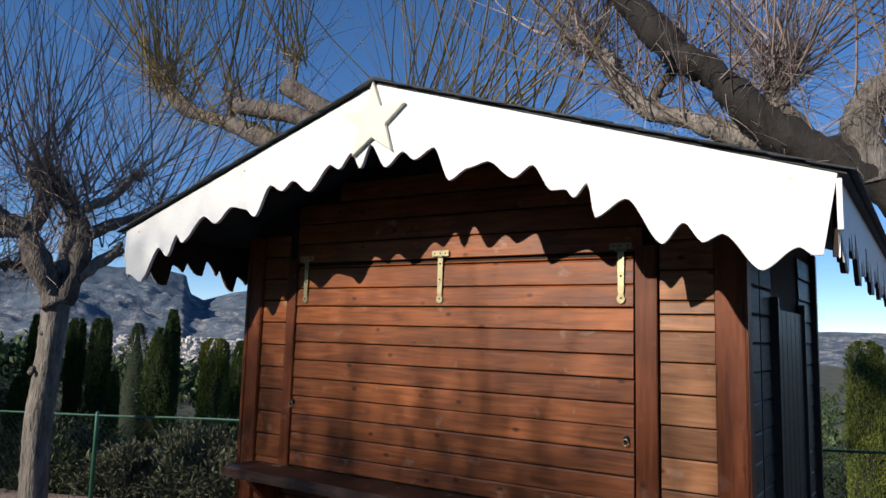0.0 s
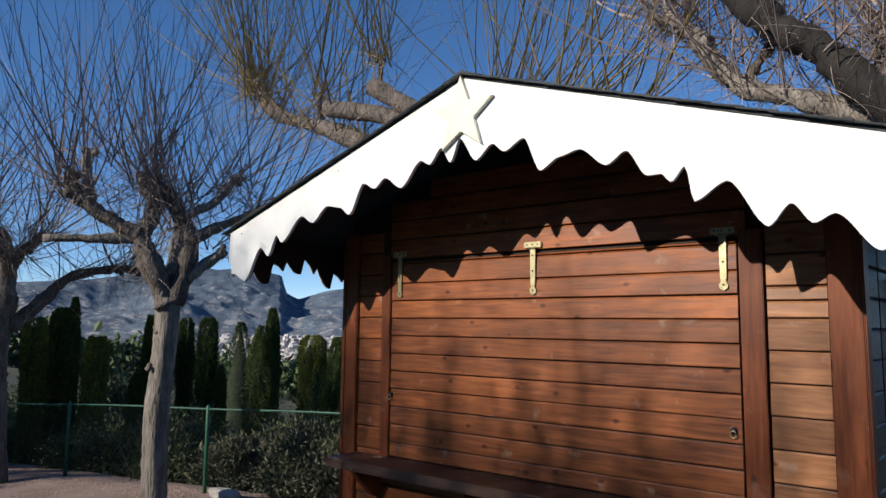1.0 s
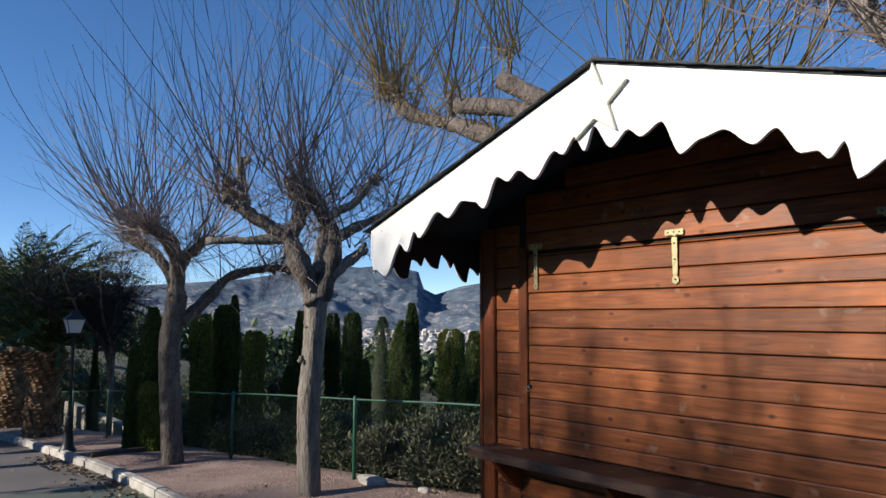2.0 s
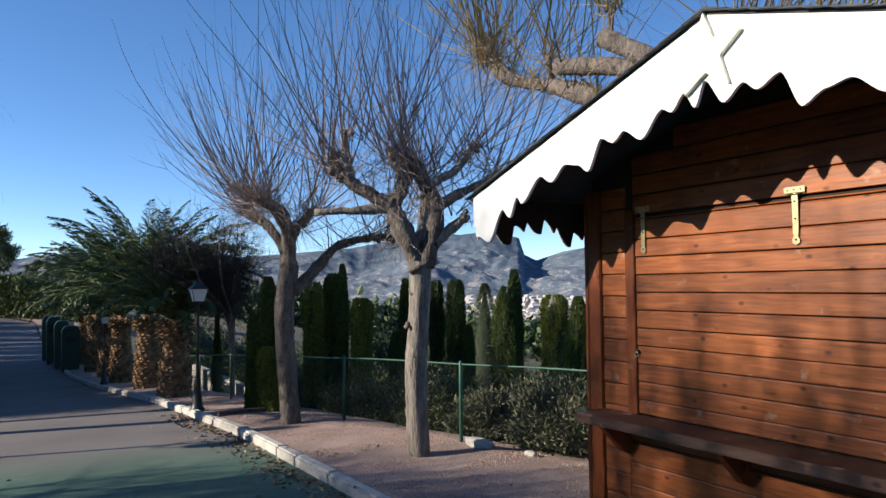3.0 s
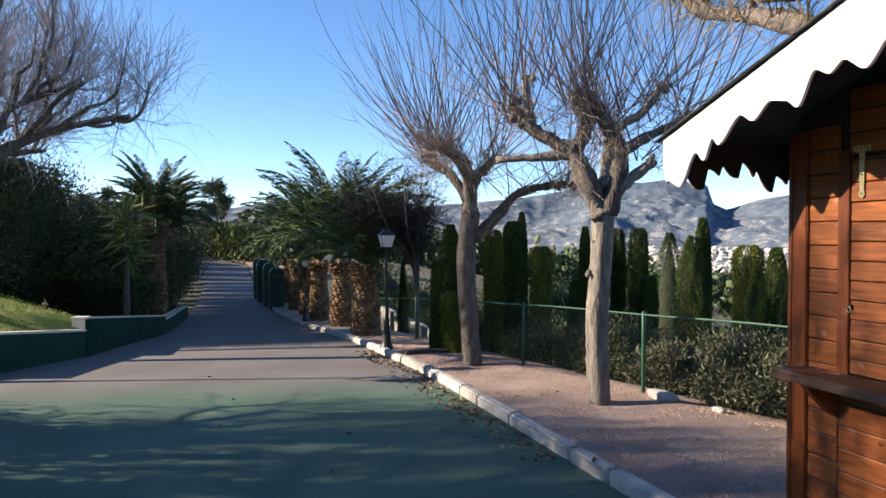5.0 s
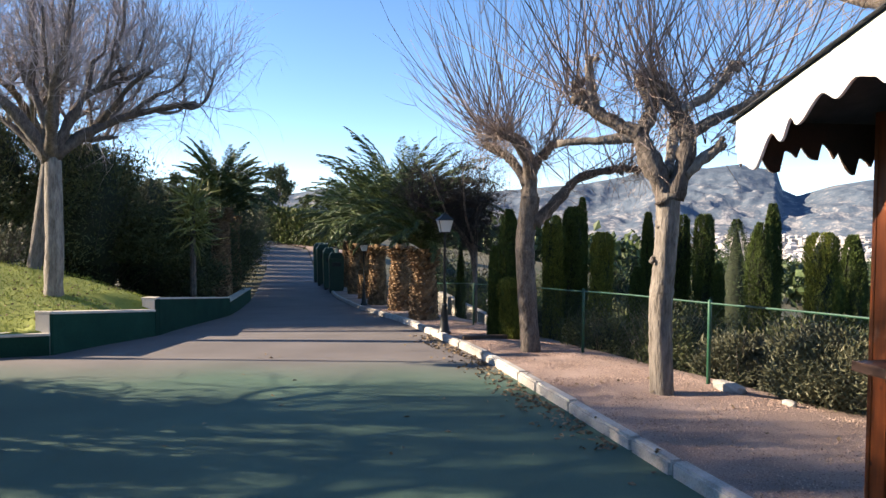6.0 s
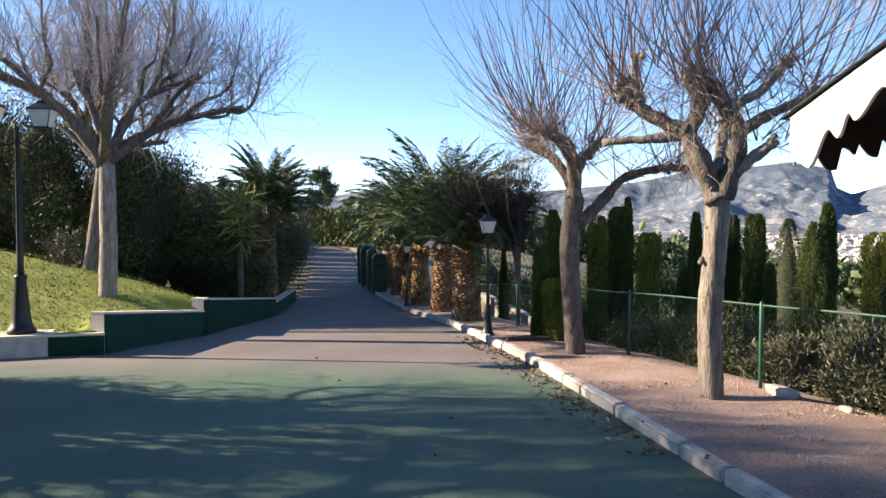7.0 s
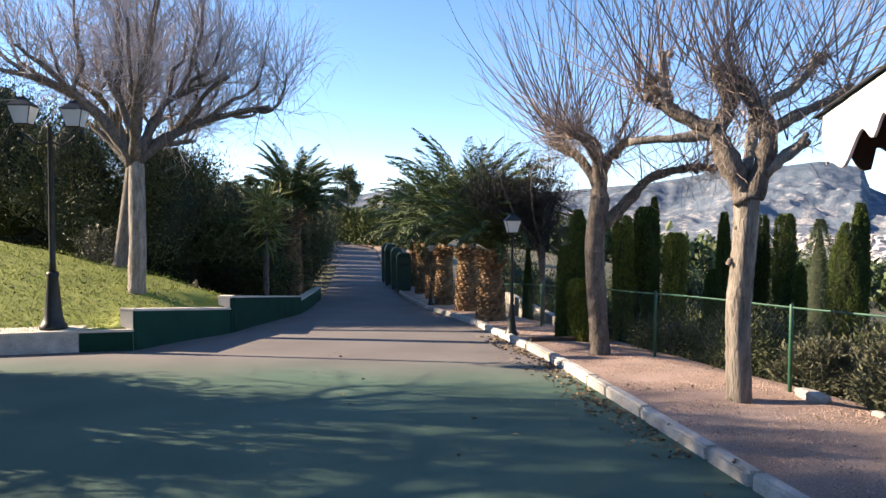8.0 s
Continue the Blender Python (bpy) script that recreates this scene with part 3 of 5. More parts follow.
# gable board, sawn in waves: places of its crests and dips
WAVES = ((-0.80, 2.16), (-0.68, 2.11), (-0.52, 2.32), (-0.44, 2.26), (-0.36, 2.39), (-0.31, 2.34), (-0.12, 2.49), (-0.02, 2.44), (0.11, 2.53), (0.22, 2.51), (0.30, 2.46), (0.41, 2.63), (0.50, 2.59), (0.58, 2.64),
         (0.70, 2.57), (0.84, 2.70), (0.90, 2.67), (0.98, 2.75), (1.04, 2.66), (1.10, 2.78), (1.20, 2.65), (1.30, 2.72), (1.37, 2.67), (1.48, 2.72), (1.57, 2.55), (1.67, 2.60), (1.77, 2.62), (1.90, 2.53),
         (1.99, 2.58), (2.08, 2.46), (2.14, 2.46), (2.18, 2.42), (2.24, 2.48), (2.27, 2.33), (2.40, 2.40), (2.54, 2.21), (2.62, 2.29), (2.69, 2.21), (2.76, 2.24), (2.89, 2.10), (3.01, 2.18), (3.055, 2.15))


def waves(x):
    for (xa, za), (xb, zb) in zip(WAVES[:-1], WAVES[1:]):
        if x <= xb:
            s = (x - xa) / (xb - xa)
            return za + (zb - za) * (0.75 * (0.5 - 0.5 * math.cos(math.pi * s)) + 0.25 * s)
    return WAVES[-1][1]


def gable_top(x):
    return RIDGE_Z - (RIDGE_Z - EAVE_Z) * abs(x - RIDGE_X) / (ROOF_X1 - RIDGE_X) - 0.004


bx = np.unique(np.concatenate([np.linspace(-0.86, 3.135, 330), [RIDGE_X]]))
k = len(bx)
v = []
for y in (FRONT - 0.010, FRONT + 0.010):
    for x in bx:
        xl = x * 1.0
        if x > 3.05:
            xl = 3.05 + (x - 3.05) * 0.4
        if x < -0.80:
            xl = -0.80 + (x + 0.80) * 0.5
        v += [(x, y, gable_top(x)), (xl, y, min(gable_top(x) - 0.02, waves(min(max(xl, -0.80), 3.055))))]
f = []
for i in range(k - 1):
    a = 2 * i
    f += [(a, a + 1, a + 3, a + 2), (a + 2 * k, a + 2 + 2 * k, a + 3 + 2 * k, a + 1 + 2 * k), (a + 1, a + 1 + 2 * k, a + 3 + 2 * k, a + 3), (a, a + 2, a + 2 + 2 * k, a + 2 * k)]
f += [(0, 2 * k, 2 * k + 1, 1), (2 * k - 2, 2 * k - 1, 4 * k - 1, 4 * k - 2)]
part("gable_board", Shape().add(v, f), M_WHITE, hut, "white painted board sawn in snow-like waves")
for sx in (0, 1):                          # side eave boards with icicle teeth
    for_x = ROOF_X1 - 0.055 if sx else ROOF_X0 + 0.055
    v, ys = [], np.linspace(FRONT + 0.012, 2.62, 111)
    for o in (0.0, 0.018):
        for i, y in enumerate(ys):
            saw = (y * 7.3) % 1.0
            depth = 0.16 + 0.12 * saw + 0.05 * math.sin(y * 9.1) + 0.04 * math.sin(y * 23)
            v += [(for_x + o, y, EAVE_Z + 0.010), (for_x + o, y, EAVE_Z - depth)]
    n1, f = len(ys), []
    for i in range(n1 - 1):
        a = 2 * i
        f += [(a, a + 1, a + 3, a + 2), (a + 2 * n1, a + 2 + 2 * n1, a + 3 + 2 * n1, a + 1 + 2 * n1), (a + 1, a + 1 + 2 * n1, a + 3 + 2 * n1, a + 3), (a, a + 2, a + 2 + 2 * n1, a + 2 * n1)]
    eb = part("eave_board", Shape().add(v, f), M_BACK, hut, "eave board with icicle-shaped teeth, white outside")
    nv = [(for_x + (0.0185 if sx else -0.0065) + (0.006 if i >= len(v) // 2 else 0.0), q[1], q[2] - 0.001) for i, q in enumerate(v)]
    part("painted_face", Shape().add(nv, f), M_WHITE, eb, "white painted outer face")
    part("end_batten", Shape().box(for_x - 0.012 + 0.032 * sx, for_x + 0.006 + 0.032 * sx, FRONT - 0.012, FRONT + 0.03, EAVE_Z - 0.19, EAVE_Z - 0.012), M_WHITE, hut)
for dx in (-1.86, -0.93, 0.93, 1.86):
    part("screw", Shape().tube([(RIDGE_X + dx, FRONT - 0.0125, gable_top(RIDGE_X + dx) - 0.05), (RIDGE_X + dx, FRONT - 0.0095, gable_top(RIDGE_X + dx) - 0.05)], [0.004, 0.006], 8), M_BRASS, hut)

pts = []
for k5 in range(10):
    r, a = (0.207 if k5 % 2 == 0 else 0.085), radians(90 + 36 * k5 + 1.0)
    pts.append((1.120 + r * math.cos(a), 2.892 + r * math.sin(a)))
part("star", Shape().prism(pts, FRONT - 0.034, FRONT - 0.0105), M_STAR, hut, "cream painted wooden star", bevel=0.002)

slope = math.atan2(RIDGE_Z - EAVE_Z, ROOF_X1 - RIDGE_X)
for s in (-1, 1):
    xe = ROOF_X1 if s > 0 else ROOF_X0
    run = abs(xe - RIDGE_X)
    sh = Shape().add([(RIDGE_X, y, RIDGE_Z + o) for y in (FRONT - 0.012, 2.65) for o in (0, 0.012)] + [(xe, y, EAVE_Z + o) for y in (FRONT - 0.012, 2.65) for o in (0, 0.012)],
                     [(0, 1, 3, 2), (4, 6, 7, 5), (0, 4, 5, 1), (2, 3, 7, 6), (0, 2, 6, 4), (1, 5, 7, 3)])
    deck = part("roof_deck", sh, M_ROOF, hut)
    for row in range(17):
        d0, d1 = run * (16 - row) / 17, min(run + 0.03, run * (16 - row + 1.25) / 17)
        for col in range(8):
            y0 = FRONT - 0.035 - 0.01 * rng.random() + 0.42 * col
            y1 = y0 + 0.415
            lift = 0.0125
            quad = [(RIDGE_X + s * d, y, RIDGE_Z - (RIDGE_Z - EAVE_Z) * d / run + lift + up) for up in (0, 0.006) for y in (y0, min(y1, 2.66)) for d in (d0, d1)]
            for q in (1, 3, 5, 7):
                quad[q] = (quad[q][0], quad[q][1], quad[q][2] + 0.003 + 0.004 * rng.random())
            part("shingle", Shape().add(quad, [(0, 2, 3, 1), (4, 5, 7, 6), (0, 1, 5, 4), (2, 6, 7, 3), (0, 4, 6, 2), (1, 3, 7, 5)]), M_ROOF, deck)
part("ridge_cap", Shape().add([(RIDGE_X + dx, y, RIDGE_Z + dz + 0.002) for y in (FRONT - 0.04, 2.66) for dx, dz in ((-0.13, -0.020), (0, 0.030), (0.13, -0.020), (0, 0.016))],
                              [(0, 3, 2, 1), (4, 5, 6, 7), (0, 1, 5, 4), (1, 2, 6, 5), (2, 3, 7, 6), (3, 0, 4, 7)]), M_ROOF, hut)

shear = Matrix(((1, SKEW, 0, -SKEW * FRONT), (0, 1, 0, 0), (0, 0, 1, 0), (0, 0, 0, 1)))
for ob in hut.children_recursive:
    if ob.name.split(".")[0] in ("eave_board", "painted_face", "roof_deck", "shingle", "ridge_cap"):
        ob.data.transform(shear)

# ---- kerb, wall, fence ----
kerb = thing("kerb", "row of weathered pale concrete kerb stones", "kerb", kind="structure")
x = 12.0
stones = [Shape().box(0, ln, -0.064, 0.064, -0.16, 0.032) for ln in (0.93, 0.60, 1.28)]
stones = [part("kerb_stone", s, M_KERB, kerb, bevel=0.022) for s in stones]
lens, used = (0.93, 0.60, 1.28), [0, 0, 0]
while x > -46:
    q = int(rng.integers(0, 3))
    x2 = x - lens[q] - 0.012
    ya, yb = line_y(KERB, x), line_y(KERB, x2)
    ob = stones[q] if not used[q] else stones[q].copy()
    if used[q]:
        scene.collection.objects.link(ob)
    used[q] = 1
    ob.matrix_basis = pose(x2, yb, height(x2) + rng.uniform(-0.008, 0.008), rng.uniform(-2, 2), math.degrees(math.atan2(height(x2) - height(x), lens[q])), math.degrees(math.atan2(ya - yb, x - x2)) + rng.uniform(-0.7, 0.7))
    x = x2 - 0.004

wall = thing("garden_wall", "low green-painted retaining wall stepping up with pale caps", "wall", kind="structure")


def wall_run(name, p, q, top0, top1, mat, capped, thick=0.26):
    d = Vector((q[0] - p[0], q[1] - p[1]))
    n = Vector((d.y, -d.x)).normalized() * thick
    if n.x > 0 and n.y > 0:
        n = -n
    base0, base1 = height(p[0]) - 0.25, height(q[0]) - 0.25

    def slab(z0a, z1a, z0b, z1b, grow):
        g, e = n.normalized() * grow, d.normalized() * grow
        a, b = Vector(p) - e - g, Vector(q) + e - g
        c, dd = Vector(q) + e + n + g, Vector(p) - e + n + g
        v = [(a.x, a.y, z0a), (b.x, b.y, z0b), (c.x, c.y, z0b), (dd.x, dd.y, z0a), (a.x, a.y, z1a), (b.x, b.y, z1b), (c.x, c.y, z1b), (dd.x, dd.y, z1a)]
        return Shape().add(v, [(0, 3, 2, 1), (4, 5, 6, 7), (0, 1, 5, 4), (1, 2, 6, 5), (2, 3, 7, 6), (3, 0, 4, 7)])
    w = part(name, slab(base0, top0 - 0.04, base1, top1 - 0.04, 0), mat, wall, bevel=0.008)
    if name == "pier":
        e, m = d.normalized(), n.normalized()
        q4 = [Vector(p) - e * o + m * g for o, g in ((0.003, 0.015), (0.009, 0.015), (0.009, thick - 0.004), (0.003, thick - 0.004))]
        face = Shape().add([(v.x, v.y, z) for z in (base0, top0 - 0.042) for v in q4], [(0, 3, 2, 1), (4, 5, 6, 7), (0, 1, 5, 4), (1, 2, 6, 5), (2, 3, 7, 6), (3, 0, 4, 7)])
        part("end_face", face, M_CAP, w, "pale rendered end of the wall")
    part("cap", slab(top0 - 0.039, top0, top1 - 0.039, top1, 0.012), M_CAP, w, "pale stone cap", bevel=0.006)
    return w


wall_run("plinth", (-7.6, -12.0), (-8.3, -7.96), 0.035, 0.035, M_KERB, False, 0.6)
wall_run("wall_section", (-8.302, -7.95), (-8.375, -7.165), 0.035, 0.035, M_GREENWALL, True)
wall_run("pier", (-8.40, -7.15), (-8.435, -7.136), 0.365, 0.365, M_GREENWALL, True)
wall_run("wall_section", (-8.437, -7.135), (-10.9, -6.11), 0.36, 0.05, M_GREENWALL, True)
wall_run("pier", (-10.91, -6.105), (-11.08, -6.06), 0.28, 0.28, M_GREENWALL, True)
wall_run("wall_section", (-11.082, -6.059), (-17.5, -5.30), 0.27, -0.44, M_GREENWALL, True)
wall_run("wall_section", (-17.51, -5.30), (-26, -5.22), -0.55, -1.0, M_GREENWALL, True)

fence = thing("chain_link_fence", "green chain-link fence with a top rail", "fence", kind="structure")


def fence_top(x):
    return height(x) + 0.95 - 0.012 * max(0.0, -x - 3)


for x in (6.0, 3.6, 1.2, -1.35, -3.88, -6.3, -8.6, -10.7, -13.2, -15.8, -18.4, -21.0, -23.6, -26.2):
    y = line_y(FENCE, x)
    po = part("fence_post", Shape().lathe(x, y, [(height(x) - 0.3, 0.022), (fence_top(x), 0.022), (fence_top(x) + 0.012, 0.016), (fence_top(x) + 0.02, 0.004)], 10), M_FENCE, fence, smooth=True)
rx = np.arange(6.0, -26.3, -0.4)
part("top_rail", Shape().tube([(x, line_y(FENCE, x), fence_top(x) - 0.02 + 0.006 * math.sin(2.1 * x)) for x in rx], [0.011] * len(rx), 6), M_FENCE, fence)
sh = Shape()
for x0 in np.arange(7.0, -27, -0.075):
    for s in (-1, 1):
        p = []
        for zz in np.linspace(0.03, 0.92, 5):
            xx = x0 + s * (zz - 0.5)
            p.append((xx, line_y(FENCE, xx) + 0.012 * s, height(xx) + zz * (fence_top(xx) - height(xx)) / 0.95))
        sh.tube(p, [0.0015] * 5, 3, False)
tagged(part("wire_mesh", sh, M_WIRE, fence), kind="stuff")

# ---- trees ----
def bend(points, n=4, wob=0.0, r=None):
    """A smooth line through the given points."""
    p = [Vector(q) for q in points]
    p = [2 * p[0] - p[1]] + p + [2 * p[-1] - p[-2]]
    out = []
    for i in range(1, len(p) - 2):
        for s in np.arange(n) / n:
            a, b, c, d = p[i - 1:i + 3]
            out.append(0.5 * ((2 * b) + (c - a) * s + (2 * a - 5 * b + 4 * c - d) * s ** 2 + (3 * b - a - 3 * c + d) * s ** 3))
    out.append(p[-2])
    if wob:
        out = [q + Vector(r.normal(0, wob, 3)) for q in out]
    return [tuple(q) for q in out]


def limb_shape(points, r0, r1, r, n=10, knob=0.20, wob=0.012):
    c = np.array(bend(points, 7))
    k = len(c)
    sway = np.stack([np.convolve(r.normal(0, 1, k + 6), np.ones(7) / 7, "valid") for _ in range(3)], 1)
    c = c + sway * 2.2 * wob * np.minimum(1, np.arange(k) / 4)[:, None]
    rad = np.interp(np.linspace(0, 1, k), [0, 0.12, 1], [r0 * 1.25, r0, r1])[:, None] * (1 + knob * r.normal(0, 0.45, (k, n)))
    swell = np.convolve(r.normal(0, 1.0, k + 4), np.ones(5) / 5, "valid")
    rad *= np.clip(1 + 1.5 * knob * swell, 0.75, 1.45)[:, None]
    return Shape().tube(c, np.maximum(rad, 0.3 * r1), n)


def knuckle(sh, at, size, r):
    """A swollen pollard head of lumps."""
    for _ in range(4):
        c = np.array(at) + r.normal(0, size * 0.55, 3)
        s = size * r.uniform(0.5, 0.85)
        prof = [(-1, 0.15), (-0.6, 0.75), (0, 1.0), (0.6, 0.8), (1, 0.15)]
        sh.tube([(c[0] + r.normal(0, s * 0.1), c[1] + r.normal(0, s * 0.1), c[2] + s * z) for z, _ in prof], [[s * w * r.uniform(0.75, 1.2) for _ in range(8)] for _, w in prof], 8)


def shoot(sh, at, way, length, r0, r, n=6, droop=0.0, lift=0.35):
    p, d = np.array(at, float), np.array(way, float)
    d /= np.linalg.norm(d)
    pts = [p.copy()]
    side = r.normal(0, 0.05, 3)
    for i in range(n):
        d = d + np.array((0, 0, lift / n)) + side / n * 4 + r.normal(0, 0.045, 3) - np.array((0, 0, droop * (i / n) ** 2))
        d /= np.linalg.norm(d)
        p = p + d * length / n
        pts.append(p.copy())
    sh.tube(pts, np.linspace(r0, r0 * 0.22, n + 1), 3, False)
    return pts


def shoots_at(sh, at, size, count, reach, r, out=(0, 0, 1), spread=0.5, thick=0.008, droop=0.0, twigs=0.5):
    for _ in range(count):
        start = np.array(at) + r.normal(0, 1, 3) * np.array((max(size * 0.8, 0.12), max(size * 0.8, 0.12), size * 0.6))
        way = np.array(out) + r.normal(0, spread, 3)
        way[2] = abs(way[2]) * 0.7 + 0.25
        ln = reach * r.uniform(0.45, 1.1)
        pts = shoot(sh, start, way, ln, thick * r.uniform(0.45, 1.25), r, 7, droop, 0.75)
        if r.random() < twigs:
            for _ in range(int(r.integers(1, 4))):
                k = int(r.integers(2, 6))
                shoot(sh, pts[k], np.array(pts[k]) - np.array(pts[k - 1]) + r.normal(0, 0.12, 3) * ln / 2, ln * r.uniform(0.15, 0.4), thick * 0.4, r, 3, droop)


def pollard(name, label, trunk, tr, limbs, bark, shoot_mat, count, reach, seed, stubs=(), thick=0.008, spread=0.5, group="pollarded trees"):
    """limbs: (points, first radius, last radius, share of shoots)."""
    r = np.random.default_rng(seed)
    base = trunk[0]
    t = thing(name, label, "tree", base, group)
    loc = Matrix.Translation(-Vector(base))

    def own(nm, sh, mat, lab="", smooth=True, kind=""):
        me = sh.mesh(nm, smooth)
        me.transform(loc)
        me.materials.append(mat)
        ob = new(nm, me)
        ob.parent = t
        return tagged(ob, lab, kind=kind)
    c = bend([(trunk[0][0], trunk[0][1], trunk[0][2] - 0.15)] + list(trunk), 12)
    k = len(c)
    rad = np.interp(np.linspace(0, 1, k), [0, 0.12, 0.3, 0.8, 1], [1.4, 1.15, 1.0, 0.97, 1.0])[:, None] * tr
    ang = np.arange(24) * 2 * np.pi / 24
    rad = rad * (1 + 0.05 * np.sin(5 * ang + 1)[None] + 0.03 * np.sin(11 * ang)[None] + r.normal(0, 0.022, (k, 24)) + r.normal(0, 0.02, (k, 1)))
    stem = Shape().tube(c, rad, 24)
    for _ in range(3):
        knuckle(stem, tuple(np.array(c[-1]) + r.normal(0, 0.25 * tr, 3)), tr * 0.55, r)
    for zz in (0.62, 0.70, 0.78, 0.86):
        q = c[int(zz * (k - 1))]
        a = r.uniform(0, 6.28)
        knuckle(stem, (q[0] + 0.75 * tr * math.cos(a), q[1] + 0.75 * tr * math.sin(a), q[2]), tr * 0.35, r)
    own("trunk", stem, bark)
    twig = Shape()
    for pts, r0, r1, share, *own_bark in limbs:
        sh = limb_shape(pts, 0.98 * r0, 0.86 * r1, r)
        if share and len(pts) > 3:
            for q in bend(pts, 3)[5:-2]:
                if r.random() < 0.6:
                    knuckle(sh, q, r1 * 0.5, r)
                    shoots_at(twig, q, r1 * 0.8, int(count * share * 0.22), reach * 0.85, r, np.array((0, 0, 0.8)), spread, thick)
        heads = [pts[-1]] + ([tuple((np.array(pts[-1]) + np.array(pts[-2])) / 2)] if len(pts) > 2 else [])
        for h in heads:
            if share:
                knuckle(sh, h, r1 * 0.95, r)
                d = np.array(pts[-1]) - np.array(pts[-2])
                d = d / (np.linalg.norm(d) + 1e-9)
                shoots_at(twig, h, r1 * 1.1, int(count * share * (1 if h is heads[0] else 0.7)), reach, r, 0.55 * d + np.array((0, 0, 0.9)), spread, thick)
                for _ in range(int(count * share * 2.2)):
                    shoot(twig, np.array(h) + r.normal(0, r1 * 1.4, 3), r.normal(0, 1, 3) + 0.4 * d, reach * r.uniform(0.08, 0.36), thick * r.uniform(0.28, 0.45), r, 5, 0.4, 0.4)
                for q in bend(pts, 3)[3:]:
                    for _ in range(int(count * share * 0.35)):
                        shoot(twig, np.array(q) + r.normal(0, r1 * 0.6, 3), r.normal(0, 1, 3), reach * r.uniform(0.06, 0.28), thick * r.uniform(0.28, 0.42), r, 5, 0.7, 0.2)
        own("limb", sh, own_bark[0] if own_bark else bark)
    for pts, r0 in stubs:
        own("sawn_stub", limb_shape(pts, r0 * 1.1, r0, r, 10, 0.08), bark)
        d = (Vector(pts[-1]) - Vector(pts[-2])).normalized()
        own("cut_face", Shape().tube([Vector(pts[-1]) + d * 0.002, Vector(pts[-1]) + d * 0.012], [r0 * 0.95, r0 * 0.9], 12), M_CUT, "pale sawn face", False)
    own("shoot_growth", twig, shoot_mat, "", False, "stuff")
    return t


pollard("plane_tree", "pollarded bare plane tree with knobbly limbs and long shoots", [(-3.54, 0.35, -0.05), (-3.56, 0.33, 0.8), (-3.53, 0.36, 1.5), (-3.52, 0.38, 2.08)], 0.120, [
    # limbs in darker bark than the trunk: underside shade put into the colour
    ([(-3.52, 0.36, 2.0), (-3.60, 0.24, 2.38), (-3.67, 0.12, 2.71), (-3.62, 0.21, 3.03), (-3.68, 0.11, 3.35)], 0.10, 0.075, 1.0, M_BARKD),
    ([(-3.67, 0.14, 2.68), (-3.78, -0.07, 2.69), (-4.10, -0.64, 2.66)], 0.065, 0.045, 0.0),
    ([(-3.68, 0.10, 2.72), (-3.78, -0.07, 2.82), (-3.92, -0.32, 3.01), (-4.01, -0.47, 3.20)], 0.085, 0.08, 1.2, M_BARKD),
    ([(-3.92, -0.32, 3.05), (-3.94, -0.35, 3.52)], 0.06, 0.05, 0.6),
    ([(-3.50, 0.42, 2.02), (-3.43, 0.54, 2.66), (-3.50, 0.42, 2.98), (-3.62, 0.21, 3.28)], 0.095, 0.08, 1.0, M_BARKD),
    ([(-3.45, 0.50, 2.30), (-3.26, 0.83, 2.58)], 0.07, 0.055, 0.5),
    ([(-3.43, 0.54, 2.70), (-3.22, 0.92, 2.93), (-3.08, 1.14, 3.09)], 0.055, 0.045, 0.8),
    ([(-3.47, 0.48, 2.95), (-3.33, 0.71, 3.11), (-3.22, 0.91, 3.38)], 0.055, 0.045, 0.8),
    ([(-3.55, 0.38, 2.3), (-4.0, 0.70, 2.7), (-4.35, 0.95, 3.1)], 0.07, 0.06, 0.9)],
    M_BARK, M_SHOOT, 18, 2.5, 11, spread=0.75, thick=0.0092)
pollard("plane_tree", "pollarded bare plane tree with grey trunk and dense upright shoots", [(-6.52, -0.08, -0.15), (-6.55, -0.15, 0.9), (-6.55, -0.17, 1.5), (-6.53, -0.10, 2.15)], 0.138, [
    ([(-6.53, -0.12, 2.1), (-6.54, -0.14, 2.59), (-6.59, -0.28, 2.98), (-6.73, -0.68, 3.12)], 0.10, 0.075, 1.2),
    ([(-6.50, -0.06, 1.75), (-6.38, 0.32, 2.15), (-6.30, 0.54, 2.40), (-6.16, 0.95, 2.52), (-6.01, 1.35, 2.52)], 0.095, 0.06, 1.0),
    ([(-6.53, -0.1, 2.1), (-6.51, -0.05, 2.59), (-6.43, 0.18, 2.92)], 0.09, 0.07, 1.0),
    ([(-6.55, -0.14, 2.3), (-6.95, -0.30, 2.75), (-7.3, -0.55, 2.95)], 0.075, 0.06, 1.1),
    ([(-6.5, -0.1, 2.4), (-6.15, -0.45, 2.85), (-6.0, -0.75, 3.0)], 0.06, 0.05, 0.9)],
    M_BARKD, M_SHOOT, 22, 2.6, 12, spread=0.8, thick=0.0098)
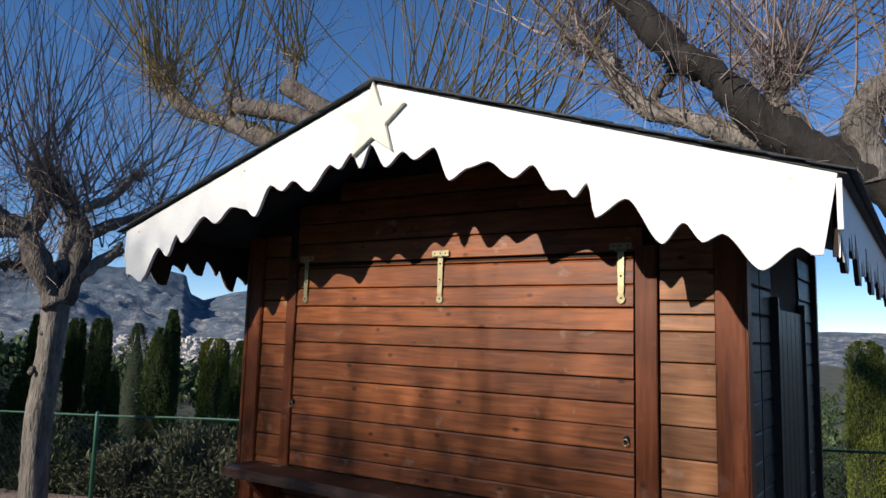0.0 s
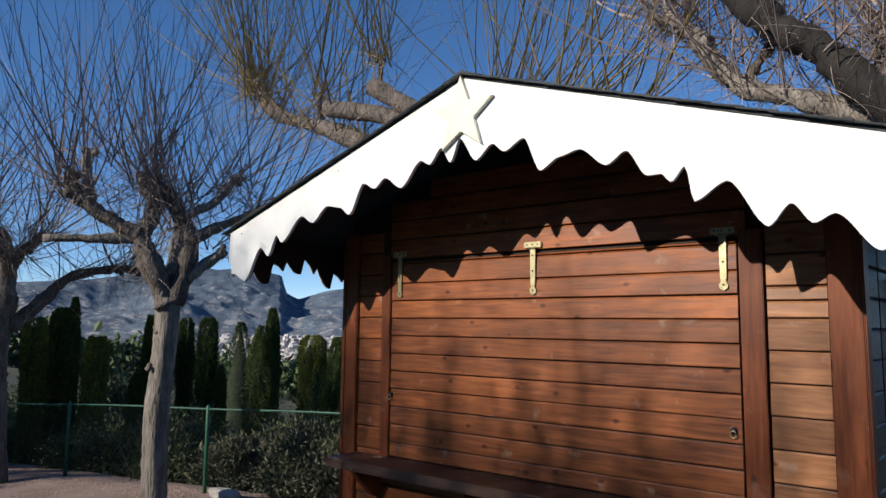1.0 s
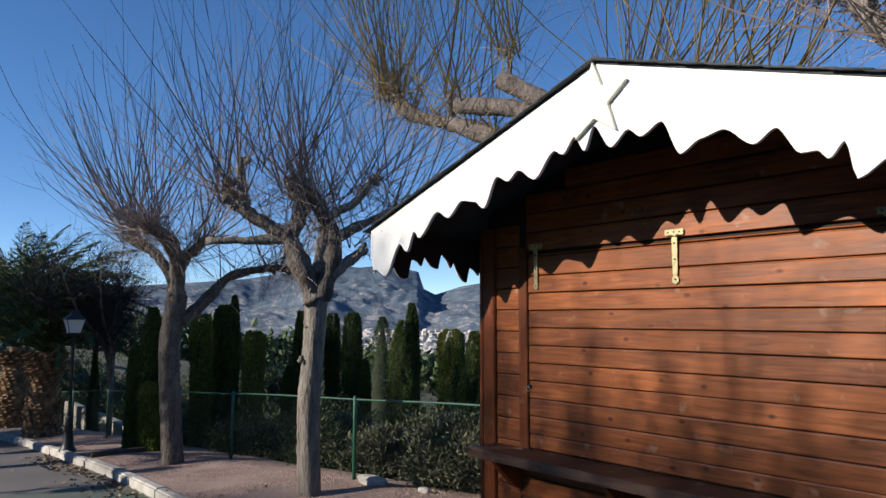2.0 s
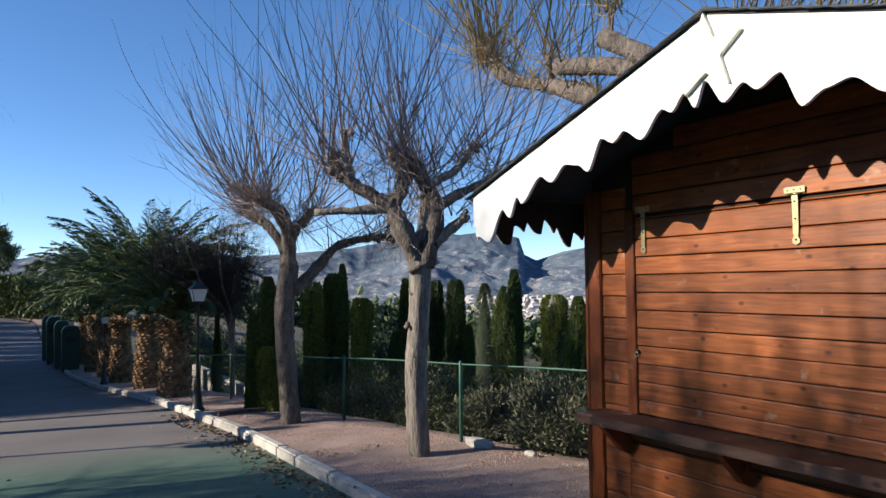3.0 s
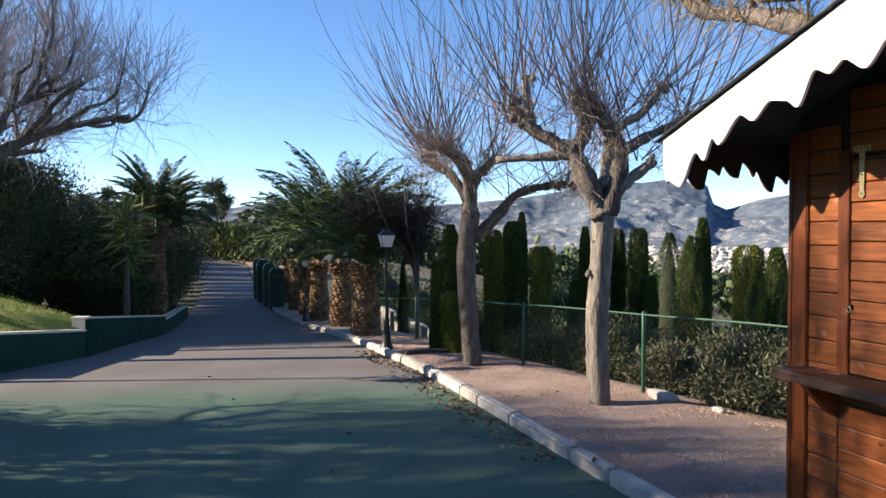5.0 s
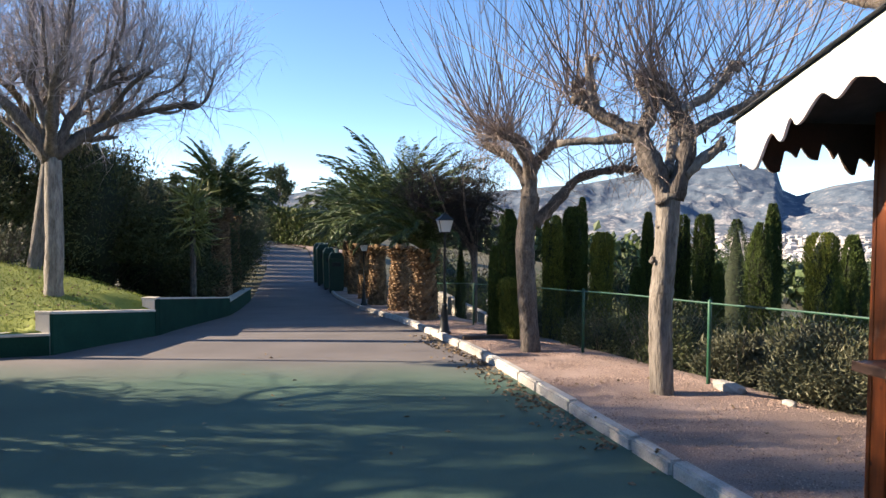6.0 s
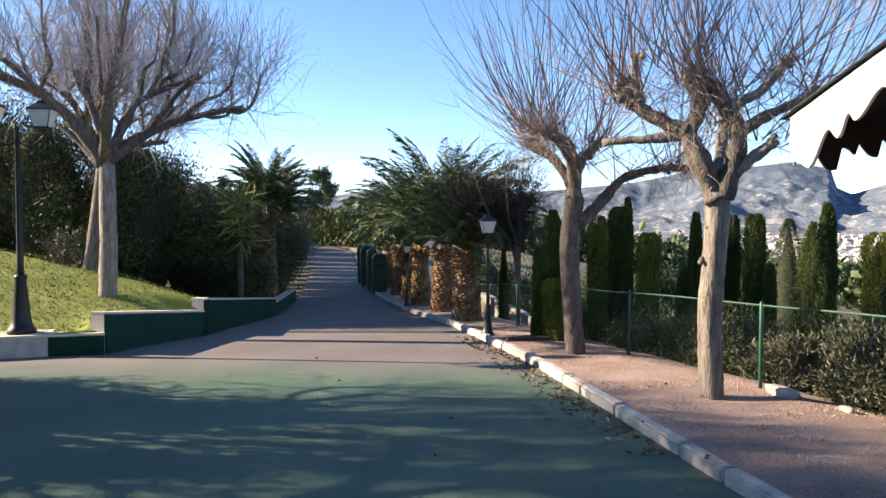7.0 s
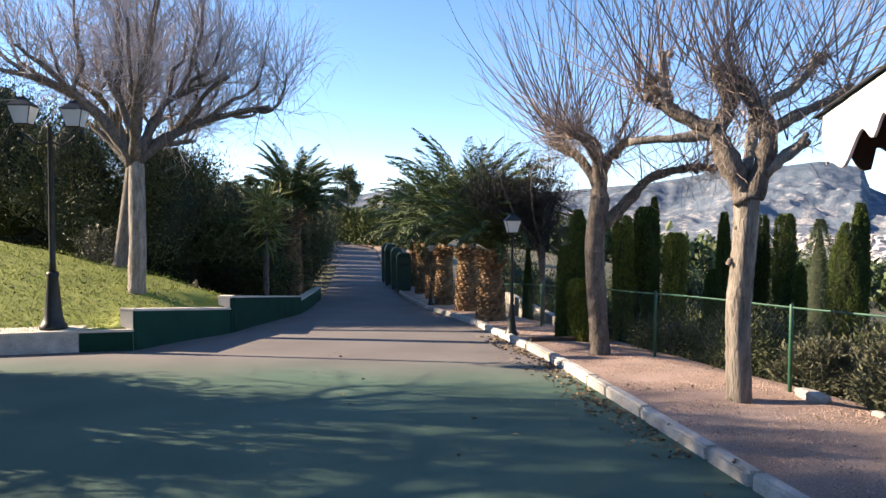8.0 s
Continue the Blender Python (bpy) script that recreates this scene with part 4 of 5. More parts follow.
pollard("plane_tree", "pollarded bare tree with ochre shoots behind the hut", [(-1.75, 3.1, 0.0), (-1.8, 3.1, 1.6), (-1.85, 3.05, 3.0)], 0.17, [
    ([(-1.9, 3.0, 2.95), (-2.75, 2.9, 3.90), (-3.34, 2.9, 4.24), (-4.19, 2.85, 4.59), (-4.89, 2.8, 4.86), (-5.31, 2.75, 5.23), (-5.6, 2.75, 5.5)], 0.115, 0.095, 1.3),
    ([(-1.8, 3.0, 3.0), (-1.38, 2.9, 3.75), (-0.6, 2.85, 3.85), (-0.25, 2.9, 3.92)], 0.12, 0.08, 0.7),
    ([(-0.6, 2.9, 3.85), (0.40, 2.9, 3.78)], 0.08, 0.06, 0.55),
    ([(-2.0, 3.0, 3.4), (-1.7, 3.3, 4.0), (-1.5, 3.5, 4.2)], 0.09, 0.07, 1.0),
    ([(-3.0, 2.9, 4.85), (-3.03, 2.9, 5.33)], 0.055, 0.05, 0.8),
    ([(-4.19, 2.9, 4.62), (-4.1, 2.8, 5.0)], 0.06, 0.05, 0.5)],
    M_BARKD, M_YELLOW, 26, 4.4, 13, [([(-2.2, 2.95, 4.10), (-2.79, 2.85, 4.48), (-3.81, 2.7, 4.78)], 0.11), ([(-2.04, 2.95, 4.15), (-2.40, 2.85, 4.50), (-2.96, 2.7, 4.87)], 0.12)], 0.0125, 0.5)
pollard("plane_tree", "large pollarded tree with thick leaning limbs, one coloured as in shade", [(3.9, 3.0, 0.2), (3.85, 3.0, 1.7), (3.75, 2.95, 2.85)], 0.24, [
    # bark per limb carries the light: near-black where shaded, pale where sunlit
    ([(3.70, 2.95, 2.75), (3.30, 2.9, 3.12), (2.83, 2.85, 3.42), (2.44, 2.8, 3.78), (2.14, 2.75, 4.14), (1.88, 2.7, 4.33), (1.65, 2.65, 4.65), (1.24, 2.6, 5.15), (1.0, 2.6, 5.6)], 0.17, 0.13, 0.5, M_BARKSHADE),
    ([(3.1, 2.95, 3.25), (2.65, 3.0, 3.50), (2.34, 3.0, 3.62), (1.92, 3.0, 3.80), (1.50, 3.0, 4.00), (1.30, 3.0, 4.22), (1.11, 3.0, 4.57), (0.76, 3.0, 4.90)], 0.10, 0.07, 1.0, M_BARK),
    ([(3.3, 2.9, 3.1), (3.22, 2.85, 3.62), (3.45, 2.8, 3.85), (4.1, 2.7, 4.1)], 0.15, 0.11, 2.0, M_BARK),
    ([(2.95, 2.95, 3.4), (2.59, 3.0, 3.95), (2.64, 3.0, 4.22)], 0.09, 0.075, 1.9),
    ([(1.5, 3.0, 4.0), (1.72, 3.05, 4.35)], 0.06, 0.055, 0.9),
    ([(3.9, 3.0, 2.8), (4.4, 3.2, 3.5), (4.7, 3.4, 4.2)], 0.15, 0.1, 0.8)],
    M_BARKD, M_SHOOT, 25, 3.0, 14, thick=0.011, spread=0.85)

# spreading tree on the lawn with fine, drooping twigs, and its kin out of sight that shade the drive
def lawn_tree(base, seed, size=0.935, label="spreading bare tree with fine drooping twigs on the lawn", count=40):
    r = np.random.default_rng(seed)
    t = thing("bare_tree", label, "tree", base, "lawn trees")

    def own(nm, sh, mat, smooth=True, kind=""):
        me = sh.mesh(nm, smooth)
        me.transform(Matrix.Scale(size, 4))
        me.materials.append(mat)
        ob = new(nm, me)
        ob.parent = t
        return tagged(ob, kind=kind)
    c = bend([(0, 0, -0.2), (0, 0, 0), (-0.01, 0.03, 1.42), (-0.01, 0.02, 2.80)], 5)
    own("trunk", Shape().tube(c, np.linspace(0.185, 0.15, len(c))[:, None] * (1 + r.normal(0, 0.04, (len(c), 14))), 14), M_BARK)
    limbs = [([(0, 0, 2.65), (0.18, -0.6, 3.56), (0.44, -1.43, 4.15), (0.7, -2.3, 4.3)], 0.16, 0.06), ([(0, 0, 2.75), (0.05, -0.15, 3.6), (0.15, -0.5, 4.4)], 0.14, 0.06),
             ([(0, 0.05, 2.7), (-0.25, 0.82, 3.37), (-0.5, 1.7, 3.72), (-0.8, 2.6, 3.95)], 0.15, 0.05), ([(0, 0.1, 2.8), (-0.15, 0.5, 3.75), (-0.3, 0.95, 4.15), (-0.5, 1.7, 4.6)], 0.13, 0.05),
             ([(0, 0, 2.8), (-0.03, 0.1, 3.95), (-0.1, 0.3, 4.9)], 0.14, 0.05), ([(0, 0, 2.7), (0.9, 0.3, 3.5), (1.6, 0.6, 4.1)], 0.13, 0.05),
             ([(0, 0, 2.7), (-0.9, -0.4, 3.5), (-1.7, -0.8, 4.0)], 0.13, 0.05), ([(0.2, -0.6, 3.5), (0.9, -1.2, 4.2), (1.2, -1.7, 4.7)], 0.08, 0.04), ([(-0.3, 0.8, 3.4), (0.3, 1.5, 4.0), (0.6, 2.0, 4.3)], 0.08, 0.04)]
    twig = Shape()
    for pts, r0, r1 in limbs[:7]:
        c = bend(pts, 5)
        for i in (6, 8, 10, 12):
            if i < len(c) - 1:
                a = Vector(c[i])
                d = Vector(r.normal(0, 1, 3)) * 0.32 + Vector((0, 0, 0.6)) + (a - Vector(c[i - 2])).normalized() * 0.5
                e = a + d.normalized() * r.uniform(0.7, 1.2)
                limbs.append(([tuple(a), tuple((a + e) / 2 + Vector(r.normal(0, 0.1, 3))), tuple(e), tuple(e + Vector((0, 0, 0.45)) + d * 0.3)], 0.055, 0.028))
    for pts, r0, r1 in limbs:
        own("limb", limb_shape(pts, r0 * 0.8, r1 * 0.8, r, 8, 0.2, 0.02), M_BARKD)
        c = bend(pts, 5)
        for i in range(6, len(c)):
            d = np.array(c[i]) - np.array(c[i - 1])
            d = d / np.linalg.norm(d)
            for _ in range(1 if r1 < 0.03 else 2):
                w = d * 0.5 + r.normal(0, 0.55, 3) + np.array((0, 0, 0.35))
                p2 = shoot(twig, c[i], w, r.uniform(0.6, 1.2), 0.016, r, 5, 0.1)
                for q in p2[2:]:
                    for _ in range(2):
                        shoot(twig, q, w + r.normal(0, 0.6, 3), r.uniform(0.5, 1.2), 0.005, r, 5, 0.15 if r.random() < 0.65 else 1.2)
                    if r.random() < 0.22:
                        shoot(twig, q, r.normal(0, 0.25, 3) + np.array((0, 0, 1.0)), r.uniform(0.9, 1.9), 0.005, r, 6, 0.05)
        shoots_at(twig, c[-1], 0.25, int(count * 0.45), 1.7, r, 0.7 * d + np.array((0, 0, 0.6)), 0.55, 0.006, 0.25, 0.9)
        for _ in range(count // 3):
            shoot(twig, np.array(c[-1]) + r.normal(0, 0.5, 3), d + r.normal(0, 0.5, 3), r.uniform(0.9, 1.9), 0.005, r, 7, 1.3, 0.1)
    own("twig_growth", twig, M_TWIG, False, "stuff")
    return t


tl = lawn_tree((-10.65, -7.80, 0.40), 21)
tagged(lawn_tree((-12.6, -8.75, 0.85), 22, 0.8, "second bare tree with a leaning trunk behind the lawn", 20)).rotation_euler = (radians(-7), radians(2), 0.9)

# ---- evergreen planting ----
def leaf_cloud(sh, centres, ways, length, width, r, flat=0.5):
    """Small pointed leaves, each two triangles, at the given places."""
    k = len(centres)
    d = ways / (np.linalg.norm(ways, axis=1)[:, None] + 1e-9)
    side = np.cross(d, r.normal(0, 1, (k, 3)))
    side /= np.linalg.norm(side, axis=1)[:, None] + 1e-9
    ln = length * r.uniform(0.6, 1.3, (k, 1))
    w = width * r.uniform(0.7, 1.2, (k, 1))
    up = np.cross(side, d) * ln * 0.12
    v = np.stack([centres, centres + d * ln * 0.5 + side * w + up, centres + d * ln, centres + d * ln * 0.5 - side * w + up], 1).reshape(-1, 3)
    return sh.add(v, [(4 * i, 4 * i + 1, 4 * i + 2, 4 * i + 3) for i in range(k)])


def column_meshes(tall, wide, seed, leaves=7000, shape="column", leaf=0.042):
    r = np.random.default_rng(seed)

    def radius(s, a):
        if shape == "column":
            b = np.interp(s, [0, 0.06, 0.3, 0.8, 0.93, 1], [0.65, 0.9, 1.0, 0.88, 0.6, 0.28])
        elif shape == "flat":
            b = np.interp(s, [0, 0.06, 0.3, 0.9, 0.97, 1], [0.75, 0.95, 1.0, 0.98, 0.85, 0.45])
        else:
            b = np.interp(s, [0, 0.1, 0.4, 1], [0.5, 1.0, 0.8, 0.03])
        return wide / 2 * b * (1 + 0.09 * np.sin(3 * a + 7 * s + seed) + 0.07 * np.sin(7 * a - 17 * s + 2 * seed))
    tufts = 420                                     # upright plumes, some standing proud of the rest
    ts, ta = r.uniform(0, 1.0, tufts) ** 0.85, r.uniform(0, 2 * np.pi, tufts)
    proud = r.normal(0.95, 0.085, tufts) if shape != "cone" else r.uniform(0.55, 1.25, tufts)
    q = r.integers(0, tufts, leaves)
    s = np.abs(ts[q] + r.normal(0, 0.15, leaves) / tall)
    s = np.where(s > 1, 2 - s, s)
    a = ta[q] + r.normal(0, 0.13, leaves)
    rr = radius(np.clip(s, 0, 1), a) * proud[q] * r.uniform(0.86, 1.05, leaves)
    c = np.stack([rr * np.cos(a), rr * np.sin(a), s * tall], 1)
    w = np.stack([np.cos(a) * 0.3, np.sin(a) * 0.3, np.full(leaves, 1.0)], 1) + r.normal(0, 0.3, (leaves, 3))
    if shape == "cone":
        w[:, 2] *= 0.15
        w[:, :2] *= 3
    crown = leaf_cloud(Shape(), c, w, leaf * 1.25, leaf * 0.17, r)
    core = Shape().tube([(0, 0, z) for z in np.linspace(0.02, tall * 0.95, 14)], [[max(0.02, (0.76 if shape != "cone" else 0.45) * float(radius(np.array(q / 13.0), np.array(b)))) for b in np.arange(12) * 2 * np.pi / 12] for q in range(14)], 12)
    return crown.mesh("crown"), core.mesh("inner_crown", True)


def column_tree(name, label, at, tall, wide, seed, material, shape="column", leaves=7000, group="cypresses", category="tree"):
    t = thing(name, label, category, at, group)
    crown, core = column_meshes(tall, wide, seed, leaves, shape)
    tagged(part("crown", crown, material, t), kind="stuff")
    part("inner_crown", core, M_INNERSHADE, t)
    part("trunk", Shape().lathe(0, 0, [(-0.5, 0.06), (0.25, 0.05)], 8), M_BARKD, t)
    return t


def ground_at(x, y):
    return terrain(x, y)


CYPRESSES = (("broad dark cypress beside the fence", -8.52, 0.20, 1.95, 0.50, M_CYP, "column"), ("slim dark cypress at the fence corner", -8.31, -0.12, 1.32, 0.26, M_CYP, "column"), ("low rounded clipped conifer at the fence", -8.15, 0.16, 0.78, 0.62, M_CYPG, "flat"),
             ("slim clipped cypress behind the fence", -8.45, 1.00, 1.86, 0.46, M_CYPG, "flat"), ("tall pointed cypress with a split tip", -8.75, 1.52, 2.02, 0.52, M_CYP, "flat"), ("narrow pointed cypress leaning on its neighbour", -8.80, 1.70, 2.19, 0.30, M_CYP, "column"),
             ("lower sunlit cypress with a flat top", -7.84, 1.65, 1.57, 0.50, M_CYPG, "flat"), ("short dark cypress behind a tree trunk", -8.24, 2.55, 0.93, 0.46, M_CYP, "column"), ("slim dark cypress behind a tree trunk", -8.20, 2.71, 1.92, 0.32, M_CYP, "column"),
             ("clipped dark cypress with a flat top", -8.33, 3.47, 1.88, 0.38, M_CYP, "flat"), ("clipped dark cypress with a flat top", -7.71, 3.52, 1.89, 0.46, M_CYP, "flat"), ("short slim cypress beside a taller one", -7.42, 3.62, 1.03, 0.30, M_CYP, "column"),
             ("broad ragged cypress with a pointed tip", -8.82, 5.52, 1.75, 0.90, M_CYP, "column"), ("pointed ragged cypress leaning on its neighbour", -8.84, 5.75, 2.12, 0.52, M_CYP, "column"), ("thick golden-green cypress behind the fence", -6.66, 5.02, 1.59, 0.70, M_CYPG, "flat"),
             ("dark conifer behind the golden cypress", -7.45, 6.35, 1.53, 0.66, M_CYP, "column"), ("small pointed cypress down the slope", -16.32, 1.23, 1.09, 0.40, M_CYP, "cone"),
             ("tall clipped green cypress", 3.12, 10.6, 1.86, 0.85, M_CYPG, "flat"), ("tall clipped green cypress", 4.15, 10.8, 2.1, 0.85, M_CYPG, "flat"))
for k, (label, x, y, top, wide, material, shape) in enumerate(CYPRESSES):
    z = ground_at(x, y) - 0.05
    column_tree("cypress", label, (x, y, z), top - z, 0.72 * wide, 30 + k, material, shape, 26000 if wide > 0.5 else 18000)
for k, (x, y, top, wide) in enumerate(((-11.5, 6.84, 1.85, 2.6), (-14, 8.5, 0.9, 1.8))):
    z = ground_at(x, y)
    column_tree("spruce", "loose grey-green spruce behind the fence", (x, y, z), top - z, wide, 60 + k, M_LEAF, "cone", 16000, "spruces")


def shrub_meshes(size, seed, leaves, leaf, stems=True, lean=0.8):
    """A loose rounded shrub of leaf clumps with gaps."""
    r = np.random.default_rng(seed)
    sh = Shape()
    sx, sy, sz = size
    clumps = 72
    cs, ws = [], []
    for _ in range(clumps):
        u = r.normal(0, 1, 3)
        u /= np.linalg.norm(u)
        p = u * r.uniform(0.35, 0.95) * np.array((sx, sy, sz)) / 2 + np.array((0, 0, sz / 2))
        p[2] = max(0.06 * sz, p[2])
        n = leaves // clumps
        off = r.normal(0, 1, (n, 3)) * np.array((sx, sy, sz)) * 0.075
        cs.append(p + off)
        ws.append(u * 0.8 + r.normal(0, lean, (n, 3)) + np.array((0, 0, 0.5)))
    leaf_cloud(sh, np.concatenate(cs), np.concatenate(ws), leaf, leaf * 0.13, r)
    st = Shape()
    for _ in range(60):
        shoot(st, r.normal(0, 0.05, 3) * np.array((1, 1, 0)), r.normal(0, 0.5, 3) * np.array((sx / sz, sy / sz, 0)) + np.array((0, 0, 1)), sz * r.uniform(0.5, 1.2), 0.008, r, 6)
    core = Shape()
    prof = [(0.0, 0.35), (0.25, 0.62), (0.5, 0.66), (0.72, 0.5), (0.86, 0.15)]
    core.tube([(0, 0, z * sz) for z, _ in prof], [[w * 0.36 * (abs(sx * math.cos(b)) ** 2 + abs(sy * math.sin(b)) ** 2) ** 0.5 * r.uniform(0.75, 1.15) for b in np.arange(10) * 2 * np.pi / 10] for _, w in prof], 10)
    return sh.mesh("foliage"), st.mesh("stems"), core.mesh("inner_foliage", True)


def shrub(name, label, at, size, seed, leaves, leaf, material, group, turn=0, cored=True, category="shrub"):
    t = thing(name, label, category, at, group)
    a, b, c = shrub_meshes(size, seed, leaves, leaf)
    tagged(part("foliage", a, material, t), kind="stuff")
    tagged(part("stem_growth", b, M_BARKD, t), kind="stuff")
    if cored:
        part("inner_foliage", c, M_INNERSHADE, t)
    t.rotation_euler = (0, 0, turn)
    return t


# dusty shrubs just behind the fence
for k, (x, y, sx, sy, sz) in enumerate(((-1.9, 2.15, 1.7, 0.9, 1.15), (-3.0, 1.95, 1.5, 0.9, 1.05), (-0.7, 2.45, 1.5, 0.9, 1.2), (0.4, 2.95, 1.4, 0.8, 1.1), (-4.4, 2.0, 1.2, 0.9, 0.8), (-2.4, 3.1, 1.8, 1.2, 1.3))):
    shrub("oleander_bush", "dusty grey-green bush with narrow leaves against the fence", (x, y, height(x) - 0.35), (sx, sy, sz), 70 + k, 13000, 0.085, M_OLEANDER, "bushes along the fence", 0.2 * k, False)
for k, (x, y, sx, sy, sz) in enumerate(((-5.6, 1.55, 1.5, 0.8, 1.1), (-7.0, 1.25, 1.5, 0.8, 1.0), (-6.3, 2.4, 1.6, 1.0, 1.1), (-4.9, 3.4, 1.6, 1.2, 1.1), (-9.7, 1.3, 1.4, 0.9, 0.9))):
    shrub("dark_bush", "dark green bush behind the chain-link fence", (x, y, height(x) - 0.45), (sx, sy, sz), 80 + k, 4200, 0.09, M_DARKLEAF, "bushes along the fence", 0.4 * k)
shrub("golden_bush", "yellow-flowering bush behind the fence", (-1.3, 3.5, -0.6), (1.0, 1.0, 1.25), 86, 3500, 0.08, M_GOLD, "bushes along the fence", 0, False)
setting("lower_wall", Shape().box(-22, -10.6, 1.75, 1.95, -2.4, -0.86).box(-22, -12.4, 3.6, 3.8, -2.8, -1.2), M_KERB, "pale concrete walls along a lower path", "wall", bevel=0.01)
# further down the slope
for k, (x, y, sx, sz, mat) in enumerate(((-13, 4, 3.0, 1.6, M_DARKLEAF), (-16, 7, 3.5, 2.2, M_LEAF), (-20, 5, 3.0, 1.8, M_HEDGE), (-19.1, 7.8, 2.2, 3.2, M_LEAF), (-24, 9, 5, 2.6, M_DARKLEAF), (-13, 13, 5, 2.6, M_DARKLEAF), (-20, 18, 6, 3.6, M_LEAF), (-30, 16, 7, 3.5, M_DARKLEAF),
                                         (-9, 14, 4, 2.2, M_LEAF), (-14, 24, 7, 3.4, M_DARKLEAF), (-30, 32, 9, 5, M_DARKLEAF), (-46, 30, 9, 5, M_LEAF), (-5, 12, 3, 1.6, M_DARKLEAF), (-24, 46, 11, 5, M_DARKLEAF), (-50, 60, 13, 6.5, M_DARKLEAF), (2.5, 18, 4, 2.2, M_LEAF),
                                         (4.5, 24, 6, 3.4, M_DARKLEAF), (1.2, 30, 6, 3, M_LEAF), (-36, 7, 5, 2.4, M_HEDGE), (-18, 3.4, 2.6, 1.7, M_HEDGE), (-22.5, 3.0, 2.6, 1.6, M_HEDGE), (-26, 4.4, 3.2, 2.4, M_DARKLEAF), (-31, 4.2, 3.6, 2.6, M_LEAF), (-28, 12, 5, 3.4, M_DARKLEAF), (-38, 5, 5, 3.4, M_DARKLEAF), (-36, 22, 7, 4.4, M_DARKLEAF), (-42, 14, 6, 3.4, M_LEAF))):
    shrub("garden_tree", "rounded evergreen on the slope below the fence", (x, y, ground_at(x, y) - 0.1), (sx, sx, sz), 90 + k, 3600, 0.06 * sz ** 0.5 * 2, mat, "evergreens on the slope", 0.7 * k, True, "tree")

house = thing("far_house", "small white house with a low tiled roof among trees", "house", (-112.0, 30.4, -5.6))
part("wall", Shape().prism([(-3.0, -3.0), (3.0, -3.0), (3.0, 6.4), (0.0, 7.5), (-3.0, 6.4)], -2.2, 2.2), M_CAP, house)
part("roof", Shape().prism([(-3.3, 6.3), (0.0, 7.52), (3.3, 6.3), (3.3, 6.48), (0.0, 7.72), (-3.3, 6.48)], -2.5, 2.5), M_ROOF, house)
for b in (-1.1, 1.1):
    win = part("window", Shape().box(2.96, 3.03, b - 0.45, b + 0.45, 4.5, 5.7), M_DARKMETAL, house)
    part("sill", Shape().box(3.0, 3.10, b - 0.52, b + 0.52, 4.42, 4.498), M_CAP, win)

# dark planting behind the lawn and along the far side of the drive
for k, (x, y, sx, sy, sz, mat) in enumerate(((-17.0, -13.2, 4.5, 3.5, 4.3, M_DARKLEAF), (-15.6, -10.8, 3.8, 3, 3.6, M_DARKLEAF), (-16.0, -8.6, 3.6, 3, 3.3, M_DARKLEAF), (-16.6, -7.3, 2.6, 2.0, 1.25, M_DARKLEAF), (-18.6, -9.5, 4.5, 4, 4.6, M_LEAF), (-20.5, -8.0, 4, 3, 4.3, M_DARKLEAF),
                                             (-22.5, -7.3, 3.4, 2.8, 3.8, M_DARKLEAF), (-18.4, -6.45, 2.0, 1.5, 1.9, M_DARKLEAF), (-25.5, -7.2, 3.4, 3, 3.8, M_DARKLEAF), (-29, -7.0, 4, 3, 4.0, M_DARKLEAF), (-24, -6.6, 3, 2.4, 3.6, M_DARKLEAF), (-27.3, -6.8, 3.4, 2.6, 4.0, M_DARKLEAF), (-31, -6.8, 3.6, 2.6, 4.2, M_DARKLEAF), (-35.5, -6.9, 4, 2.6, 4.2, M_DARKLEAF), (-41, -7.0, 4, 2.6, 4.2, M_DARKLEAF), (-47, -7.4, 4, 2.6, 4.2, M_DARKLEAF), (-53.5, -8.4, 5, 3, 4.4, M_DARKLEAF), (-33, -6.9, 4, 3, 4.2, M_DARKLEAF), (-38, -7.0, 5, 3, 4.2, M_DARKLEAF), (-44, -7.2, 5, 3, 4.0, M_DARKLEAF), (-19.5, -17, 5, 4, 4.8, M_DARKLEAF),
                                             (-50, -7.8, 5, 3.4, 4.0, M_DARKLEAF), (-57, -9.5, 6, 4, 4.5, M_DARKLEAF), (-61.5, -12.2, 6, 4, 4.8, M_DARKLEAF), (-66, -16.5, 7, 5, 5.6, M_DARKLEAF), (-71, -20, 7, 5, 6.2, M_DARKLEAF), (-26, -12, 7, 6, 6.0, M_DARKLEAF), (-21, -14, 7, 6, 6.5, M_LEAF), (-22, -20, 7, 6, 6.5, M_DARKLEAF))):
    base = lawn_z(x, y) - 0.6 if x > -18 else height(x) - 0.1
    shrub("tall_shrub", "tall dark evergreen shrub beside the drive", (x, y, base), (sx * 1.15, sy * 1.1, sz * (1.08 if -31 < x < -14 else 1.28)), 120 + k, 15000, 0.13, mat, "dark planting", 0.5 * k)
shrub("pale_shrub", "small shrub with pale leaves at the lawn's edge", (-12.9, -9.4, 0.75), (0.8, 0.8, 0.9), 150, 900, 0.10, M_OLEANDER, "", 0, False)

